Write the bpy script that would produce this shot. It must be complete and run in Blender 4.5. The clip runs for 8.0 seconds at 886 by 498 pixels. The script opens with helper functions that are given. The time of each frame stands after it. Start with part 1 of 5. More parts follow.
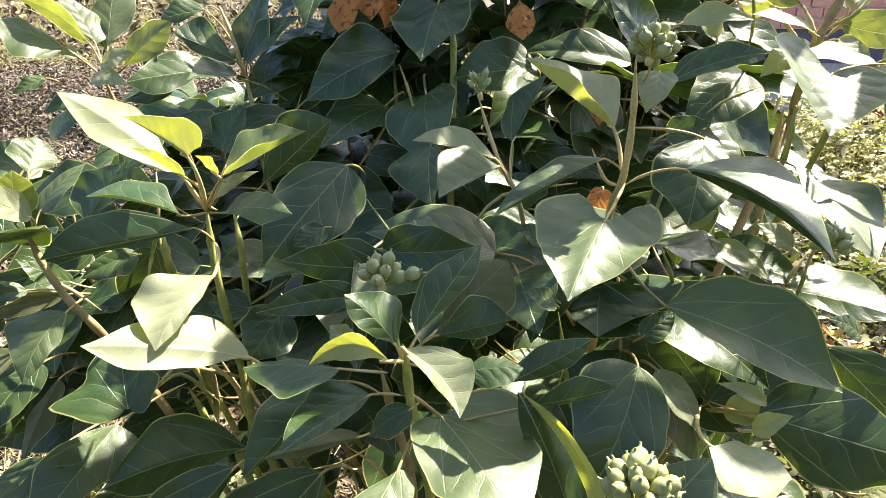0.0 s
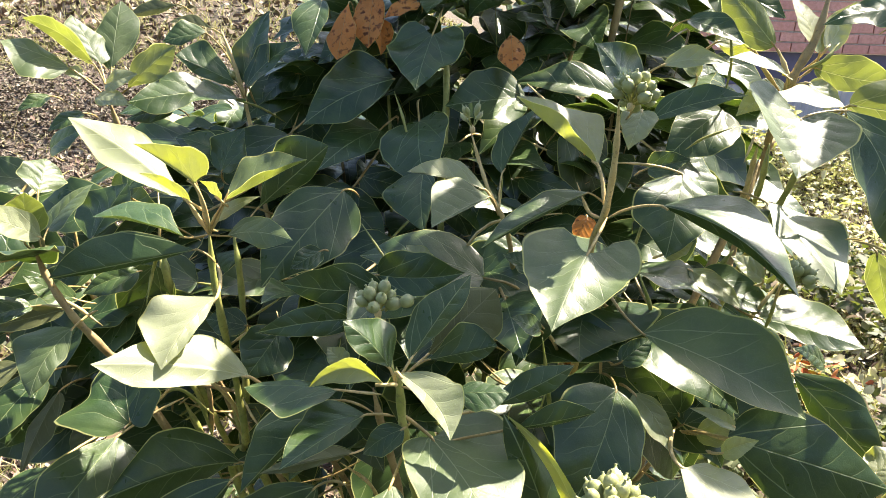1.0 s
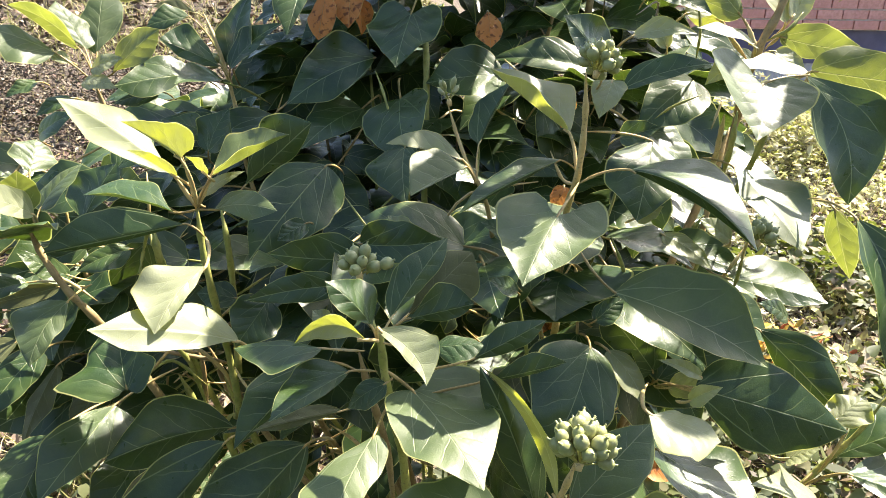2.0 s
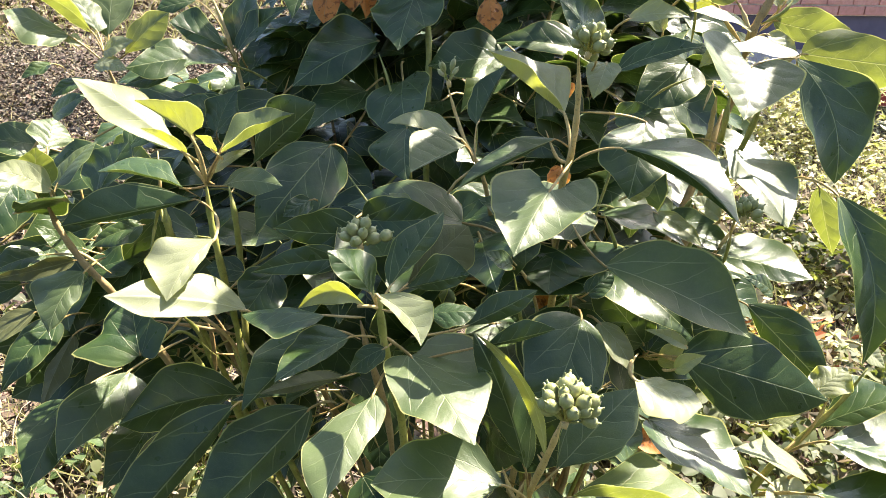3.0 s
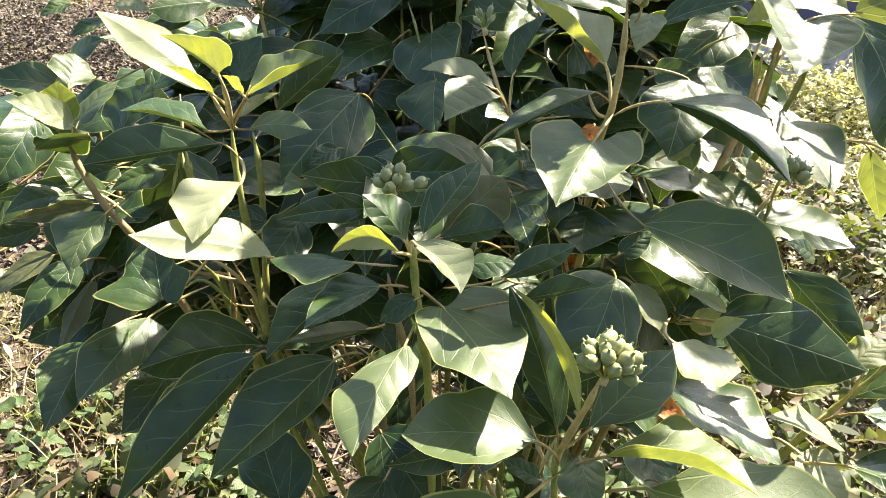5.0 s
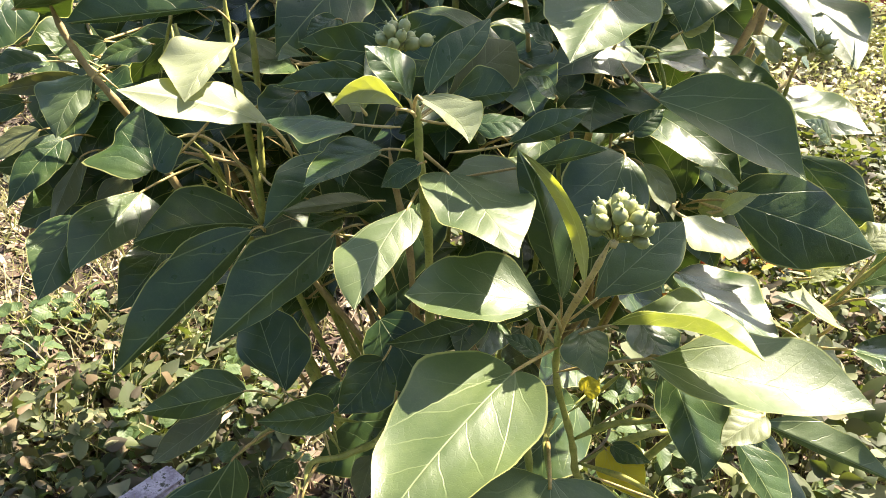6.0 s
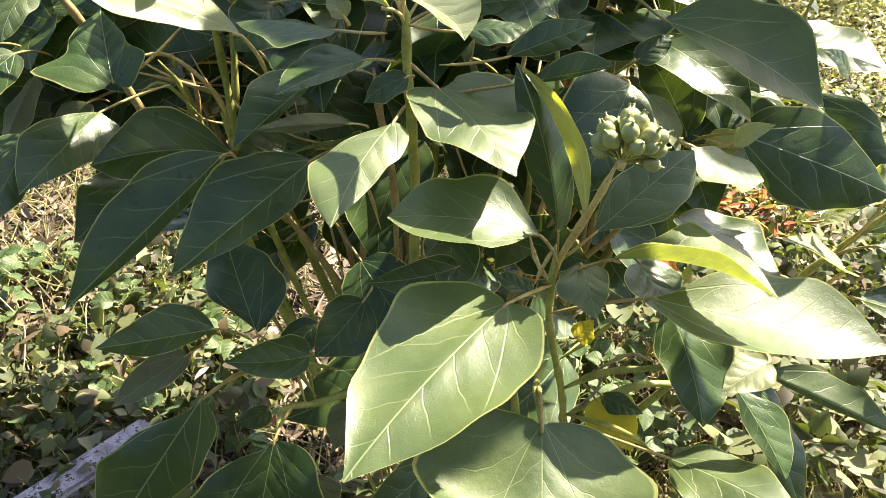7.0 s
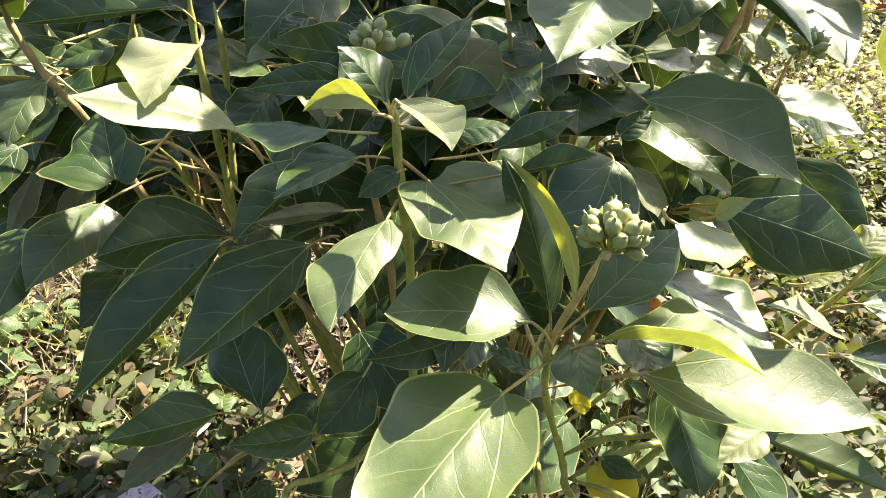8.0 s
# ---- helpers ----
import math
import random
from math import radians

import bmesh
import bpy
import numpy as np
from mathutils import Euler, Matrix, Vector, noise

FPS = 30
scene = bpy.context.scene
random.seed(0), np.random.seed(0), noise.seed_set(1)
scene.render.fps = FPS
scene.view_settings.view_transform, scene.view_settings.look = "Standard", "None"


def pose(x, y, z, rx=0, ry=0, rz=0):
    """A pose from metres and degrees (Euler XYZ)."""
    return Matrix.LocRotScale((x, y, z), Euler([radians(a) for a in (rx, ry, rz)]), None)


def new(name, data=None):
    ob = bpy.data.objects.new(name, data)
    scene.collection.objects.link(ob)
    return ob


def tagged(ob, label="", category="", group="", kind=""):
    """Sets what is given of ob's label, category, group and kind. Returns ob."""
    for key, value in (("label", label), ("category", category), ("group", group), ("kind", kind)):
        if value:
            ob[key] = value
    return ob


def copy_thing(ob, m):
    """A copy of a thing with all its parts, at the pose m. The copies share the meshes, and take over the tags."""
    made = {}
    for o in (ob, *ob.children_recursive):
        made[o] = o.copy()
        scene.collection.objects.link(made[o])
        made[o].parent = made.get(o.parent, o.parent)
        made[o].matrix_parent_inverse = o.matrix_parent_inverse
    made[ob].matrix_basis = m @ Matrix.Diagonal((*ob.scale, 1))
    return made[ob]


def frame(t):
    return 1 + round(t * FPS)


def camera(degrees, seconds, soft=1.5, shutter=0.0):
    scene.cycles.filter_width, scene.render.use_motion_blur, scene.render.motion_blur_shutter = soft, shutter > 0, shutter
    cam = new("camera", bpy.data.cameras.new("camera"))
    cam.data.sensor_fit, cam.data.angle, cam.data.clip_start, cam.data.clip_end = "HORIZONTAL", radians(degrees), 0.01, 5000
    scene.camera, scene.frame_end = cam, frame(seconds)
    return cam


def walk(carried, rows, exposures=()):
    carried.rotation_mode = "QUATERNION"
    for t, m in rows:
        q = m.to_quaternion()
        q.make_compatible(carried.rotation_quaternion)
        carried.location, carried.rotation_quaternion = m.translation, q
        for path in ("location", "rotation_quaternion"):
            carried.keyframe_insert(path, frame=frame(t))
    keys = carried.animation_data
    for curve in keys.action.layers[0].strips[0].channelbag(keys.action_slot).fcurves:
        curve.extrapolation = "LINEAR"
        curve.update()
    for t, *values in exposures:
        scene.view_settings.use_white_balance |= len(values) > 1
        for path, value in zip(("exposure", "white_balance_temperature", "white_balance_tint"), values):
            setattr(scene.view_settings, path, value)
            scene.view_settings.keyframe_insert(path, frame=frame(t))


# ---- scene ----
cam = camera(67.0, 8.0, 0.7)
ROWS = [
    (0, -0.0005, 0.0046, 1.3587, 68.93, -0.21, -0.23),
    (0.5, -0.0040, -0.0008, 1.3661, 69.09, -1.31, -0.60),
    (1, -0.0060, -0.0179, 1.3816, 69.82, -1.77, -0.96),
    (1.5, -0.0047, -0.0235, 1.3761, 69.67, -1.69, -2.01),
    (1.7, -0.0001, -0.0334, 1.3756, 69.24, -1.10, -2.33),
    (2.8, 0.0098, -0.0691, 1.3722, 67.97, -0.39, -1.48),
    (3, 0.0123, -0.0746, 1.3740, 67.59, -0.68, -1.34),
    (3.5, 0.0081, -0.0787, 1.3653, 66.00, -1.69, -2.79),
    (4, -0.0041, -0.0746, 1.3662, 65.89, -1.89, -0.87),
    (4.2, -0.0037, -0.0775, 1.3533, 64.73, -2.40, -0.58),
    (5.3, -0.0106, -0.0604, 1.3507, 65.18, -1.99, 0.12),
    (5.5, -0.0114, -0.0651, 1.3475, 64.17, -1.79, 0.13),
    (6, -0.0136, -0.0685, 1.3033, 59.02, -3.31, -0.07),
    (6.5, -0.0012, -0.0495, 1.2651, 54.32, -3.95, -0.37),
    (7, -0.0129, -0.0472, 1.2587, 56.24, -5.14, -0.57),
    (7.5, -0.0114, -0.0458, 1.2722, 56.20, -3.17, -1.17),
    (8, -0.0134, -0.0408, 1.2966, 59.11, -3.44, -1.86),
]
walk(cam, [(t, pose(x, y, z, rx, ry, rz)) for t, x, y, z, rx, ry, rz in ROWS], [(0.0, 2.3, 6500, 10), (4.5, 2.3, 6500, 10), (6.8, 2.3, 6900, 6), (8.0, 2.3, 6900, 6)])

# ---- light ----
SUN_UP, SUN_TURN = 50.0, 50.0  # height; degrees to the right of straight ahead
to_sun = Vector((math.sin(radians(SUN_TURN)) * math.cos(radians(SUN_UP)), math.cos(radians(SUN_TURN)) * math.cos(radians(SUN_UP)), math.sin(radians(SUN_UP))))
world = bpy.data.worlds.new("sky")
scene.world = world
world.use_nodes = True
sky = world.node_tree.nodes.new("ShaderNodeTexSky")
sky.sky_type, sky.sun_disc = "NISHITA", False
sky.dust_density = 2.0
sky.sun_elevation, sky.sun_rotation = radians(SUN_UP), radians(SUN_TURN)
backing = world.node_tree.nodes["Background"]
backing.inputs["Strength"].default_value = 0.068
world.node_tree.links.new(sky.outputs[0], backing.inputs["Color"])
sun = new("sun", bpy.data.lights.new("sun", "SUN"))
sun.data.energy, sun.data.angle, sun.data.color = 4.65, radians(0.55), (1.0, 0.9, 0.77)
sun.matrix_world = Matrix.Translation((0, 0, 6)) @ to_sun.to_track_quat("Z", "Y").to_matrix().to_4x4()

# ---- materials ----


class Nodes:
    """A short way to write a node material."""

    def __init__(self, name):
        self.mat = bpy.data.materials.new(name)
        self.mat.use_nodes = True
        self.tree = self.mat.node_tree
        self.out = self.tree.nodes["Material Output"]
        self.bsdf = self.tree.nodes["Principled BSDF"]

    def put(self, socket, value):
        if isinstance(value, bpy.types.NodeSocket):
            self.tree.links.new(value, socket)
        elif value is not None:
            socket.default_value = value

    def math(self, op, a, b=None, c=None, clamp=False):
        n = self.tree.nodes.new("ShaderNodeMath")
        n.operation, n.use_clamp = op, clamp
        for i, v in enumerate((a, b, c)):
            self.put(n.inputs[i], v)
        return n.outputs[0]

    def ramp(self, v, lo, hi, a=0.0, b=1.0):
        n = self.tree.nodes.new("ShaderNodeMapRange")
        n.interpolation_type = "SMOOTHSTEP"
        for i, x in enumerate((v, lo, hi, a, b)):
            self.put(n.inputs[i], x)
        return n.outputs[0]

    def mix(self, f, a, b, blend="MIX"):
        n = self.tree.nodes.new("ShaderNodeMix")
        n.data_type, n.blend_type = "RGBA", blend
        self.put(n.inputs[0], f)
        self.put(n.inputs[6], a)
        self.put(n.inputs[7], b)
        return n.outputs[2]

    def noise(self, where, scale, detail=3.0, rough=0.55):
        n = self.tree.nodes.new("ShaderNodeTexNoise")
        self.put(n.inputs["Vector"], where)
        n.inputs["Scale"].default_value, n.inputs["Detail"].default_value, n.inputs["Roughness"].default_value = scale, detail, rough
        return n.outputs[0]

    def voronoi(self, where, scale, feature="DISTANCE_TO_EDGE"):
        n = self.tree.nodes.new("ShaderNodeTexVoronoi")
        n.feature = feature
        self.put(n.inputs["Vector"], where)
        n.inputs["Scale"].default_value = scale
        return n.outputs[0]

    def place(self, kind="Object"):
        return self.tree.nodes.new("ShaderNodeTexCoord").outputs[kind]

    def world_place(self):
        return self.tree.nodes.new("ShaderNodeNewGeometry").outputs["Position"]

    def island(self):
        return self.tree.nodes.new("ShaderNodeNewGeometry").outputs["Random Per Island"]

    def chance(self):
        return self.tree.nodes.new("ShaderNodeObjectInfo").outputs["Random"]

    def uv(self, name):
        n = self.tree.nodes.new("ShaderNodeUVMap")
        n.uv_map = name
        s = self.tree.nodes.new("ShaderNodeSeparateXYZ")
        self.tree.links.new(n.outputs[0], s.inputs[0])
        return s.outputs[0], s.outputs[1], n.outputs[0]

    def bump(self, height, strength, distance):
        n = self.tree.nodes.new("ShaderNodeBump")
        n.inputs["Strength"].default_value, n.inputs["Distance"].default_value = strength, distance
        self.put(n.inputs["Height"], height)
        self.put(self.bsdf.inputs["Normal"], n.outputs[0])
        return n.outputs[0]

    def set(self, **kw):
        for key, v in kw.items():
            self.put(self.bsdf.inputs[key.replace("_", " ")], v)
        return self


def leaf_material(name, dark, light, vein, backlit, share, gloss=0.34, spots=None, rim=(0.47, 0.47, 0.19, 1), wax=0.5):
    """Waxy leaf: base colour, veins, pale margin, and light that comes through the blade."""
    m = Nodes(name)
    x, y, flat = m.uv("veins")
    s, seed, _ = m.uv("margin")
    at = m.world_place()
    ay = m.math("ABSOLUTE", y)
    mid = m.ramp(ay, 0.002, 0.0052, 1.0, 0.0)
    side = m.math("GREATER_THAN", y, 0.0)
    bow = m.math("SUBTRACT", m.math("MULTIPLY", ay, 1.15), m.math("MULTIPLY", m.math("MULTIPLY", ay, ay), 1.1))
    c = m.math("ADD", m.math("SUBTRACT", x, bow), m.math("MULTIPLY", side, 0.06))
    wob = m.math("MULTIPLY", m.noise(flat, 5.0, 2.0), 0.08)
    c = m.math("ADD", c, m.math("ADD", wob, m.math("MULTIPLY", seed, 0.013)))
    near = m.math("ABSOLUTE", m.math("SUBTRACT", m.math("FRACT", m.math("MULTIPLY", c, 5.2)), 0.5))
    lateral = m.math("MULTIPLY", m.ramp(near, 0.008, 0.034, 1.0, 0.0), m.ramp(m.math("ABSOLUTE", s), 0.4, 0.95, 1.0, 0.0))
    quilt = m.math("MULTIPLY", m.ramp(near, 0.0, 0.42), m.ramp(m.math("ABSOLUTE", s), 0.75, 1.0, 1.0, 0.3))
    basal = m.math("ABSOLUTE", m.math("SUBTRACT", ay, m.math("MULTIPLY", m.math("POWER", m.math("MAXIMUM", x, 0.0), 0.8), 0.42)))
    lateral = m.math("MAXIMUM", lateral, m.math("MULTIPLY", m.ramp(basal, 0.0018, 0.0055, 1.5, 0.0), m.ramp(x, 0.45, 0.62, 1.0, 0.0)))
    net = m.ramp(m.voronoi(flat, 34.0), 0.0, 0.06, 1.0, 0.0)
    veins = m.math("MAXIMUM", m.math("MULTIPLY", mid, 0.95), m.math("MULTIPLY", lateral, 0.44))
    body = m.mix(m.ramp(m.noise(at, 28.0), 0.3, 0.7), dark, light)
    body = m.mix(m.math("MULTIPLY", m.chance(), 0.4), body, light)
    body = m.mix(m.math("MULTIPLY", m.noise(at, 260.0, 3.0), 0.45), body, dark)
    if spots:
        body = m.mix(m.ramp(m.noise(at, 150.0, 3.0), 0.55, 0.62), body, spots)
    col = m.mix(m.math("MULTIPLY", veins, 0.8), body, vein)
    edge = m.math("MULTIPLY", m.ramp(m.math("ABSOLUTE", s), 0.957, 0.982), m.ramp(m.noise(at, 22.0, 2.0), 0.36, 0.6, 0.45, 1.0))
    col = m.mix(m.math("MULTIPLY", edge, 0.9), col, rim)
    m.set(Base_Color=col, Roughness=m.ramp(m.noise(at, 60.0), 0.2, 0.8, gloss - 0.05, gloss + 0.1), Specular_IOR_Level=wax)
    fine = m.math("ADD", m.math("MULTIPLY", net, -0.05), m.math("MULTIPLY", m.voronoi(at, 900.0, "F1"), 0.06))
    broad = m.math("ADD", m.math("MULTIPLY", m.noise(at, 40.0), 1.1), m.math("MULTIPLY", quilt, 0.42))
    height = m.math("ADD", m.math("ADD", m.math("MULTIPLY", veins, -0.5), fine), broad)
    normal = m.bump(height, 0.55, 0.0012)
    soft = m.tree.nodes.new("ShaderNodeBsdfTranslucent")
    deep = m.mix(m.ramp(m.noise(at, 55.0, 3.0), 0.35, 0.7, 0.0, 0.45), backlit, dark)
    lit = m.mix(m.math("MAXIMUM", m.math("MULTIPLY", veins, 0.75), m.math("MULTIPLY", net, 0.25)), deep, (0.56, 0.58, 0.24, 1))
    m.put(soft.inputs[0], m.mix(edge, lit, (0.8, 0.8, 0.25, 1)))
    m.put(soft.inputs["Normal"], normal)
    both = m.tree.nodes.new("ShaderNodeMixShader")
    m.put(both.inputs[0], m.math("ADD", m.math("MULTIPLY", edge, 0.45), share, clamp=True))
    m.tree.links.new(m.bsdf.outputs[0], both.inputs[1])
    m.tree.links.new(soft.outputs[0], both.inputs[2])
    m.tree.links.new(both.outputs[0], m.out.inputs["Surface"])
    return m.mat


LOOKS = {
    "": leaf_material("ivy_leaf", (0.016, 0.04, 0.013, 1), (0.058, 0.092, 0.023, 1), (0.24, 0.29, 0.12, 1), (0.2, 0.34, 0.02, 1), 0.09, 0.31),
    "fresh": leaf_material("fresh_ivy_leaf", (0.048, 0.076, 0.026, 1), (0.102, 0.134, 0.046, 1), (0.26, 0.3, 0.14, 1), (0.28, 0.42, 0.03, 1), 0.13, 0.44, wax=0.6),
    # also worn by sunlit leaves: their pale sheen is put into the base colour
    "young_or_sunlit": leaf_material("young_or_sunlit_leaf", (0.2, 0.225, 0.125, 1), (0.32, 0.34, 0.215, 1), (0.42, 0.44, 0.24, 1), (0.56, 0.6, 0.02, 1), 0.3, 0.42),
    "thin": leaf_material("thin_ivy_leaf", (0.07, 0.1, 0.035, 1), (0.11, 0.145, 0.055, 1), (0.4, 0.42, 0.16, 1), (0.4, 0.46, 0.05, 1), 0.3, 0.42),
    "old": leaf_material("old_ivy_leaf", (0.075, 0.085, 0.03, 1), (0.11, 0.12, 0.045, 1), (0.2, 0.2, 0.09, 1), (0.3, 0.3, 0.04, 1), 0.15, 0.5),
    "yellow": leaf_material("yellow_ivy_leaf", (0.42, 0.36, 0.03, 1), (0.5, 0.46, 0.05, 1), (0.4, 0.4, 0.1, 1), (0.8, 0.65, 0.02, 1), 0.4, 0.5),
    "withered": leaf_material("withered_ivy_leaf", (0.5, 0.17, 0.035, 1), (0.68, 0.29, 0.07, 1), (0.4, 0.16, 0.05, 1), (0.9, 0.32, 0.04, 1), 0.35, 0.55, (0.06, 0.02, 0.01, 1), (0.3, 0.1, 0.03, 1)),
}


def bark_material(name, a, b, rough=0.6):
    m = Nodes(name)
    at = m.world_place()
    col = m.mix(m.ramp(m.noise(at, 60.0, 4.0), 0.35, 0.65), a, b)
    col = m.mix(m.math("MULTIPLY", m.ramp(m.noise(at, 420.0, 2.0), 0.55, 0.7), 0.5), col, (0.12, 0.09, 0.05, 1))
    m.set(Base_Color=col, Roughness=rough)
    m.bump(m.noise(at, 300.0, 4.0), 0.5, 0.001)
    return m.mat


STEMS = {
    "": bark_material("green_stem", (0.22, 0.245, 0.05, 1), (0.38, 0.36, 0.1, 1), 0.5),
    "brown": bark_material("brown_stem", (0.28, 0.19, 0.08, 1), (0.4, 0.29, 0.13, 1)),
    "pink": bark_material("pinkish_stalk", (0.5, 0.37, 0.14, 1), (0.62, 0.47, 0.21, 1)),
    "stalk": bark_material("leaf_stalk", (0.28, 0.2, 0.06, 1), (0.44, 0.32, 0.12, 1), 0.5),
    "dry": bark_material("dry_twig", (0.2, 0.15, 0.1, 1), (0.34, 0.27, 0.19, 1), 0.8),
}
m = Nodes("green_fruit")
at = m.world_place()
m.set(Base_Color=m.mix(m.ramp(m.noise(at, 160.0), 0.35, 0.7), (0.26, 0.28, 0.105, 1), (0.37, 0.375, 0.175, 1)), Roughness=0.42)
m.set(Subsurface_Weight=0.15, Subsurface_Radius=(0.002, 0.003, 0.001))
m.bump(m.noise(at, 700.0), 0.3, 0.0006)
FRUIT = m.mat
m = Nodes("ground_litter")
at = m.world_place()
straw = m.mix(m.ramp(m.noise(at, 55.0, 5.0, 0.7), 0.44, 0.6), (0.05, 0.036, 0.028, 1), (0.2, 0.155, 0.1, 1))
moss = m.mix(m.math("MULTIPLY", m.ramp(m.noise(at, 1.6, 4.0), 0.48, 0.64), 0.6), straw, (0.16, 0.16, 0.055, 1))
moss = m.mix(m.math("MULTIPLY", m.ramp(m.noise(at, 4.0, 5.0, 0.75), 0.47, 0.58), 0.7), moss, (0.05, 0.035, 0.028, 1))
dry = m.mix(m.math("MULTIPLY", m.ramp(m.noise(at, 16.0, 5.0, 0.7), 0.46, 0.62), 0.75), moss, (0.075, 0.045, 0.04, 1))
split = m.tree.nodes.new("ShaderNodeSeparateXYZ")
m.put(split.inputs[0], at)
# ground out of view, made dark green to cut light bounced onto the leaves
low_bounce = m.mix(m.ramp(m.noise(at, 25.0, 5.0), 0.3, 0.7), (0.03, 0.05, 0.016, 1), (0.06, 0.085, 0.03, 1))
m.set(Base_Color=m.mix(m.ramp(m.math("ADD", split.outputs[1], m.math("MULTIPLY", m.noise(at, 1.5), 0.8)), 0.6, 0.9), low_bounce, dry), Roughness=0.95)
m.bump(m.noise(at, 60.0, 6.0), 1.0, 0.03)
GROUND = m.mat


def chip_material(name, colours, rough=0.8, share=0.0):
    """Small scattered pieces that differ one from another."""
    m = Nodes(name)
    ramp = m.tree.nodes.new("ShaderNodeValToRGB")
    ramp.color_ramp.interpolation = "CONSTANT"
    while len(ramp.color_ramp.elements) < len(colours):
        ramp.color_ramp.elements.new(0.5)
    for i, c in enumerate(colours):
        ramp.color_ramp.elements[i].position, ramp.color_ramp.elements[i].color = i / len(colours), (*c, 1)
    m.put(ramp.inputs[0], m.island())
    at = m.world_place()
    col = m.mix(m.math("MULTIPLY", m.noise(at, 120.0), 0.5), ramp.outputs[0], (0.08, 0.06, 0.03, 1))
    m.set(Base_Color=col, Roughness=rough)
    if share:
        soft = m.tree.nodes.new("ShaderNodeBsdfTranslucent")
        m.put(soft.inputs[0], m.mix(0.5, ramp.outputs[0], (0.4, 0.5, 0.05, 1)))
        both = m.tree.nodes.new("ShaderNodeMixShader")
        both.inputs[0].default_value = share
        m.tree.links.new(m.bsdf.outputs[0], both.inputs[1])
        m.tree.links.new(soft.outputs[0], both.inputs[2])
        m.tree.links.new(both.outputs[0], m.out.inputs["Surface"])
    return m.mat


LITTER = chip_material("dead_leaves", [(0.18, 0.12, 0.085), (0.3, 0.23, 0.16), (0.1, 0.07, 0.05), (0.46, 0.39, 0.29), (0.24, 0.15, 0.12), (0.055, 0.04, 0.032), (0.15, 0.14, 0.06)])
STRAW = chip_material("dry_grass", [(0.5, 0.42, 0.22), (0.42, 0.36, 0.16), (0.3, 0.3, 0.1), (0.55, 0.48, 0.3)], 0.7, 0.25)
WEEDS = chip_material("weed_leaves", [(0.042, 0.07, 0.018), (0.085, 0.115, 0.034), (0.025, 0.042, 0.014), (0.125, 0.15, 0.05), (0.048, 0.072, 0.024), (0.25, 0.24, 0.12), (0.16, 0.11, 0.06), (0.045, 0.035, 0.02)], 0.66, 0.2)
ORANGE = chip_material("orange_petals", [(0.6, 0.2, 0.03), (0.65, 0.42, 0.04), (0.5, 0.12, 0.03)])
m = Nodes("red_brick")
at = m.world_place()
m.set(Base_Color=m.mix(m.ramp(m.noise(at, 40.0, 4.0), 0.3, 0.7), m.mix(m.chance(), (0.58, 0.28, 0.26, 1), (0.66, 0.36, 0.33, 1)), (0.5, 0.24, 0.21, 1)), Roughness=0.85)
m.bump(m.noise(at, 120.0, 4.0), 0.4, 0.004)
BRICK = m.mat


def plain_material(name, a, b, scale, rough, bump=0.3, metal=0.0):
    m = Nodes(name)
    at = m.world_place()
    m.set(Base_Color=m.mix(m.ramp(m.noise(at, scale, 5.0), 0.35, 0.65), a, b), Roughness=rough, Metallic=metal)
    m.bump(m.noise(at, scale * 5, 4.0), bump, 0.004)
    return m.mat


MORTAR = plain_material("mortar", (0.68, 0.58, 0.55, 1), (0.76, 0.67, 0.63, 1), 30.0, 0.9)
BLUE = plain_material("dark_blue_paint", (0.07, 0.065, 0.14, 1), (0.1, 0.09, 0.18, 1), 6.0, 0.5, 0.1)
TIN = plain_material("pale_tin", (0.4, 0.4, 0.5, 1), (0.5, 0.5, 0.58, 1), 8.0, 0.45, 0.1, 0.3)
RED = plain_material("red_paint", (0.4, 0.05, 0.03, 1), (0.48, 0.08, 0.05, 1), 8.0, 0.6, 0.1)
DARK_WALL = plain_material("dark_wall", (0.03, 0.035, 0.03, 1), (0.05, 0.055, 0.045, 1), 9.0, 0.8)
m = Nodes("weathered_edging")
at = m.world_place()
grey = m.mix(m.ramp(m.noise(at, 30.0, 6.0, 0.7), 0.4, 0.6), (0.24, 0.2, 0.24, 1), (0.44, 0.39, 0.45, 1))
m.set(Base_Color=m.mix(m.ramp(m.noise(at, 60.0, 5.0, 0.7), 0.54, 0.6), grey, (0.08, 0.075, 0.06, 1)), Roughness=0.9)
m.bump(m.noise(at, 90.0, 6.0), 0.8, 0.006)
EDGING = m.mat

# ---- building helpers ----


def link_mesh(name, verts, faces, mat, parent=None, label="", smooth=True):
    me = bpy.data.meshes.new(name)
    me.from_pydata([tuple(v) for v in verts], [], faces)
    me.materials.append(mat)
    if smooth:
        me.polygons.foreach_set("use_smooth", [True] * len(me.polygons))
    me.update()
    ob = new(name, me)
    ob.parent = parent
    return tagged(ob, label)


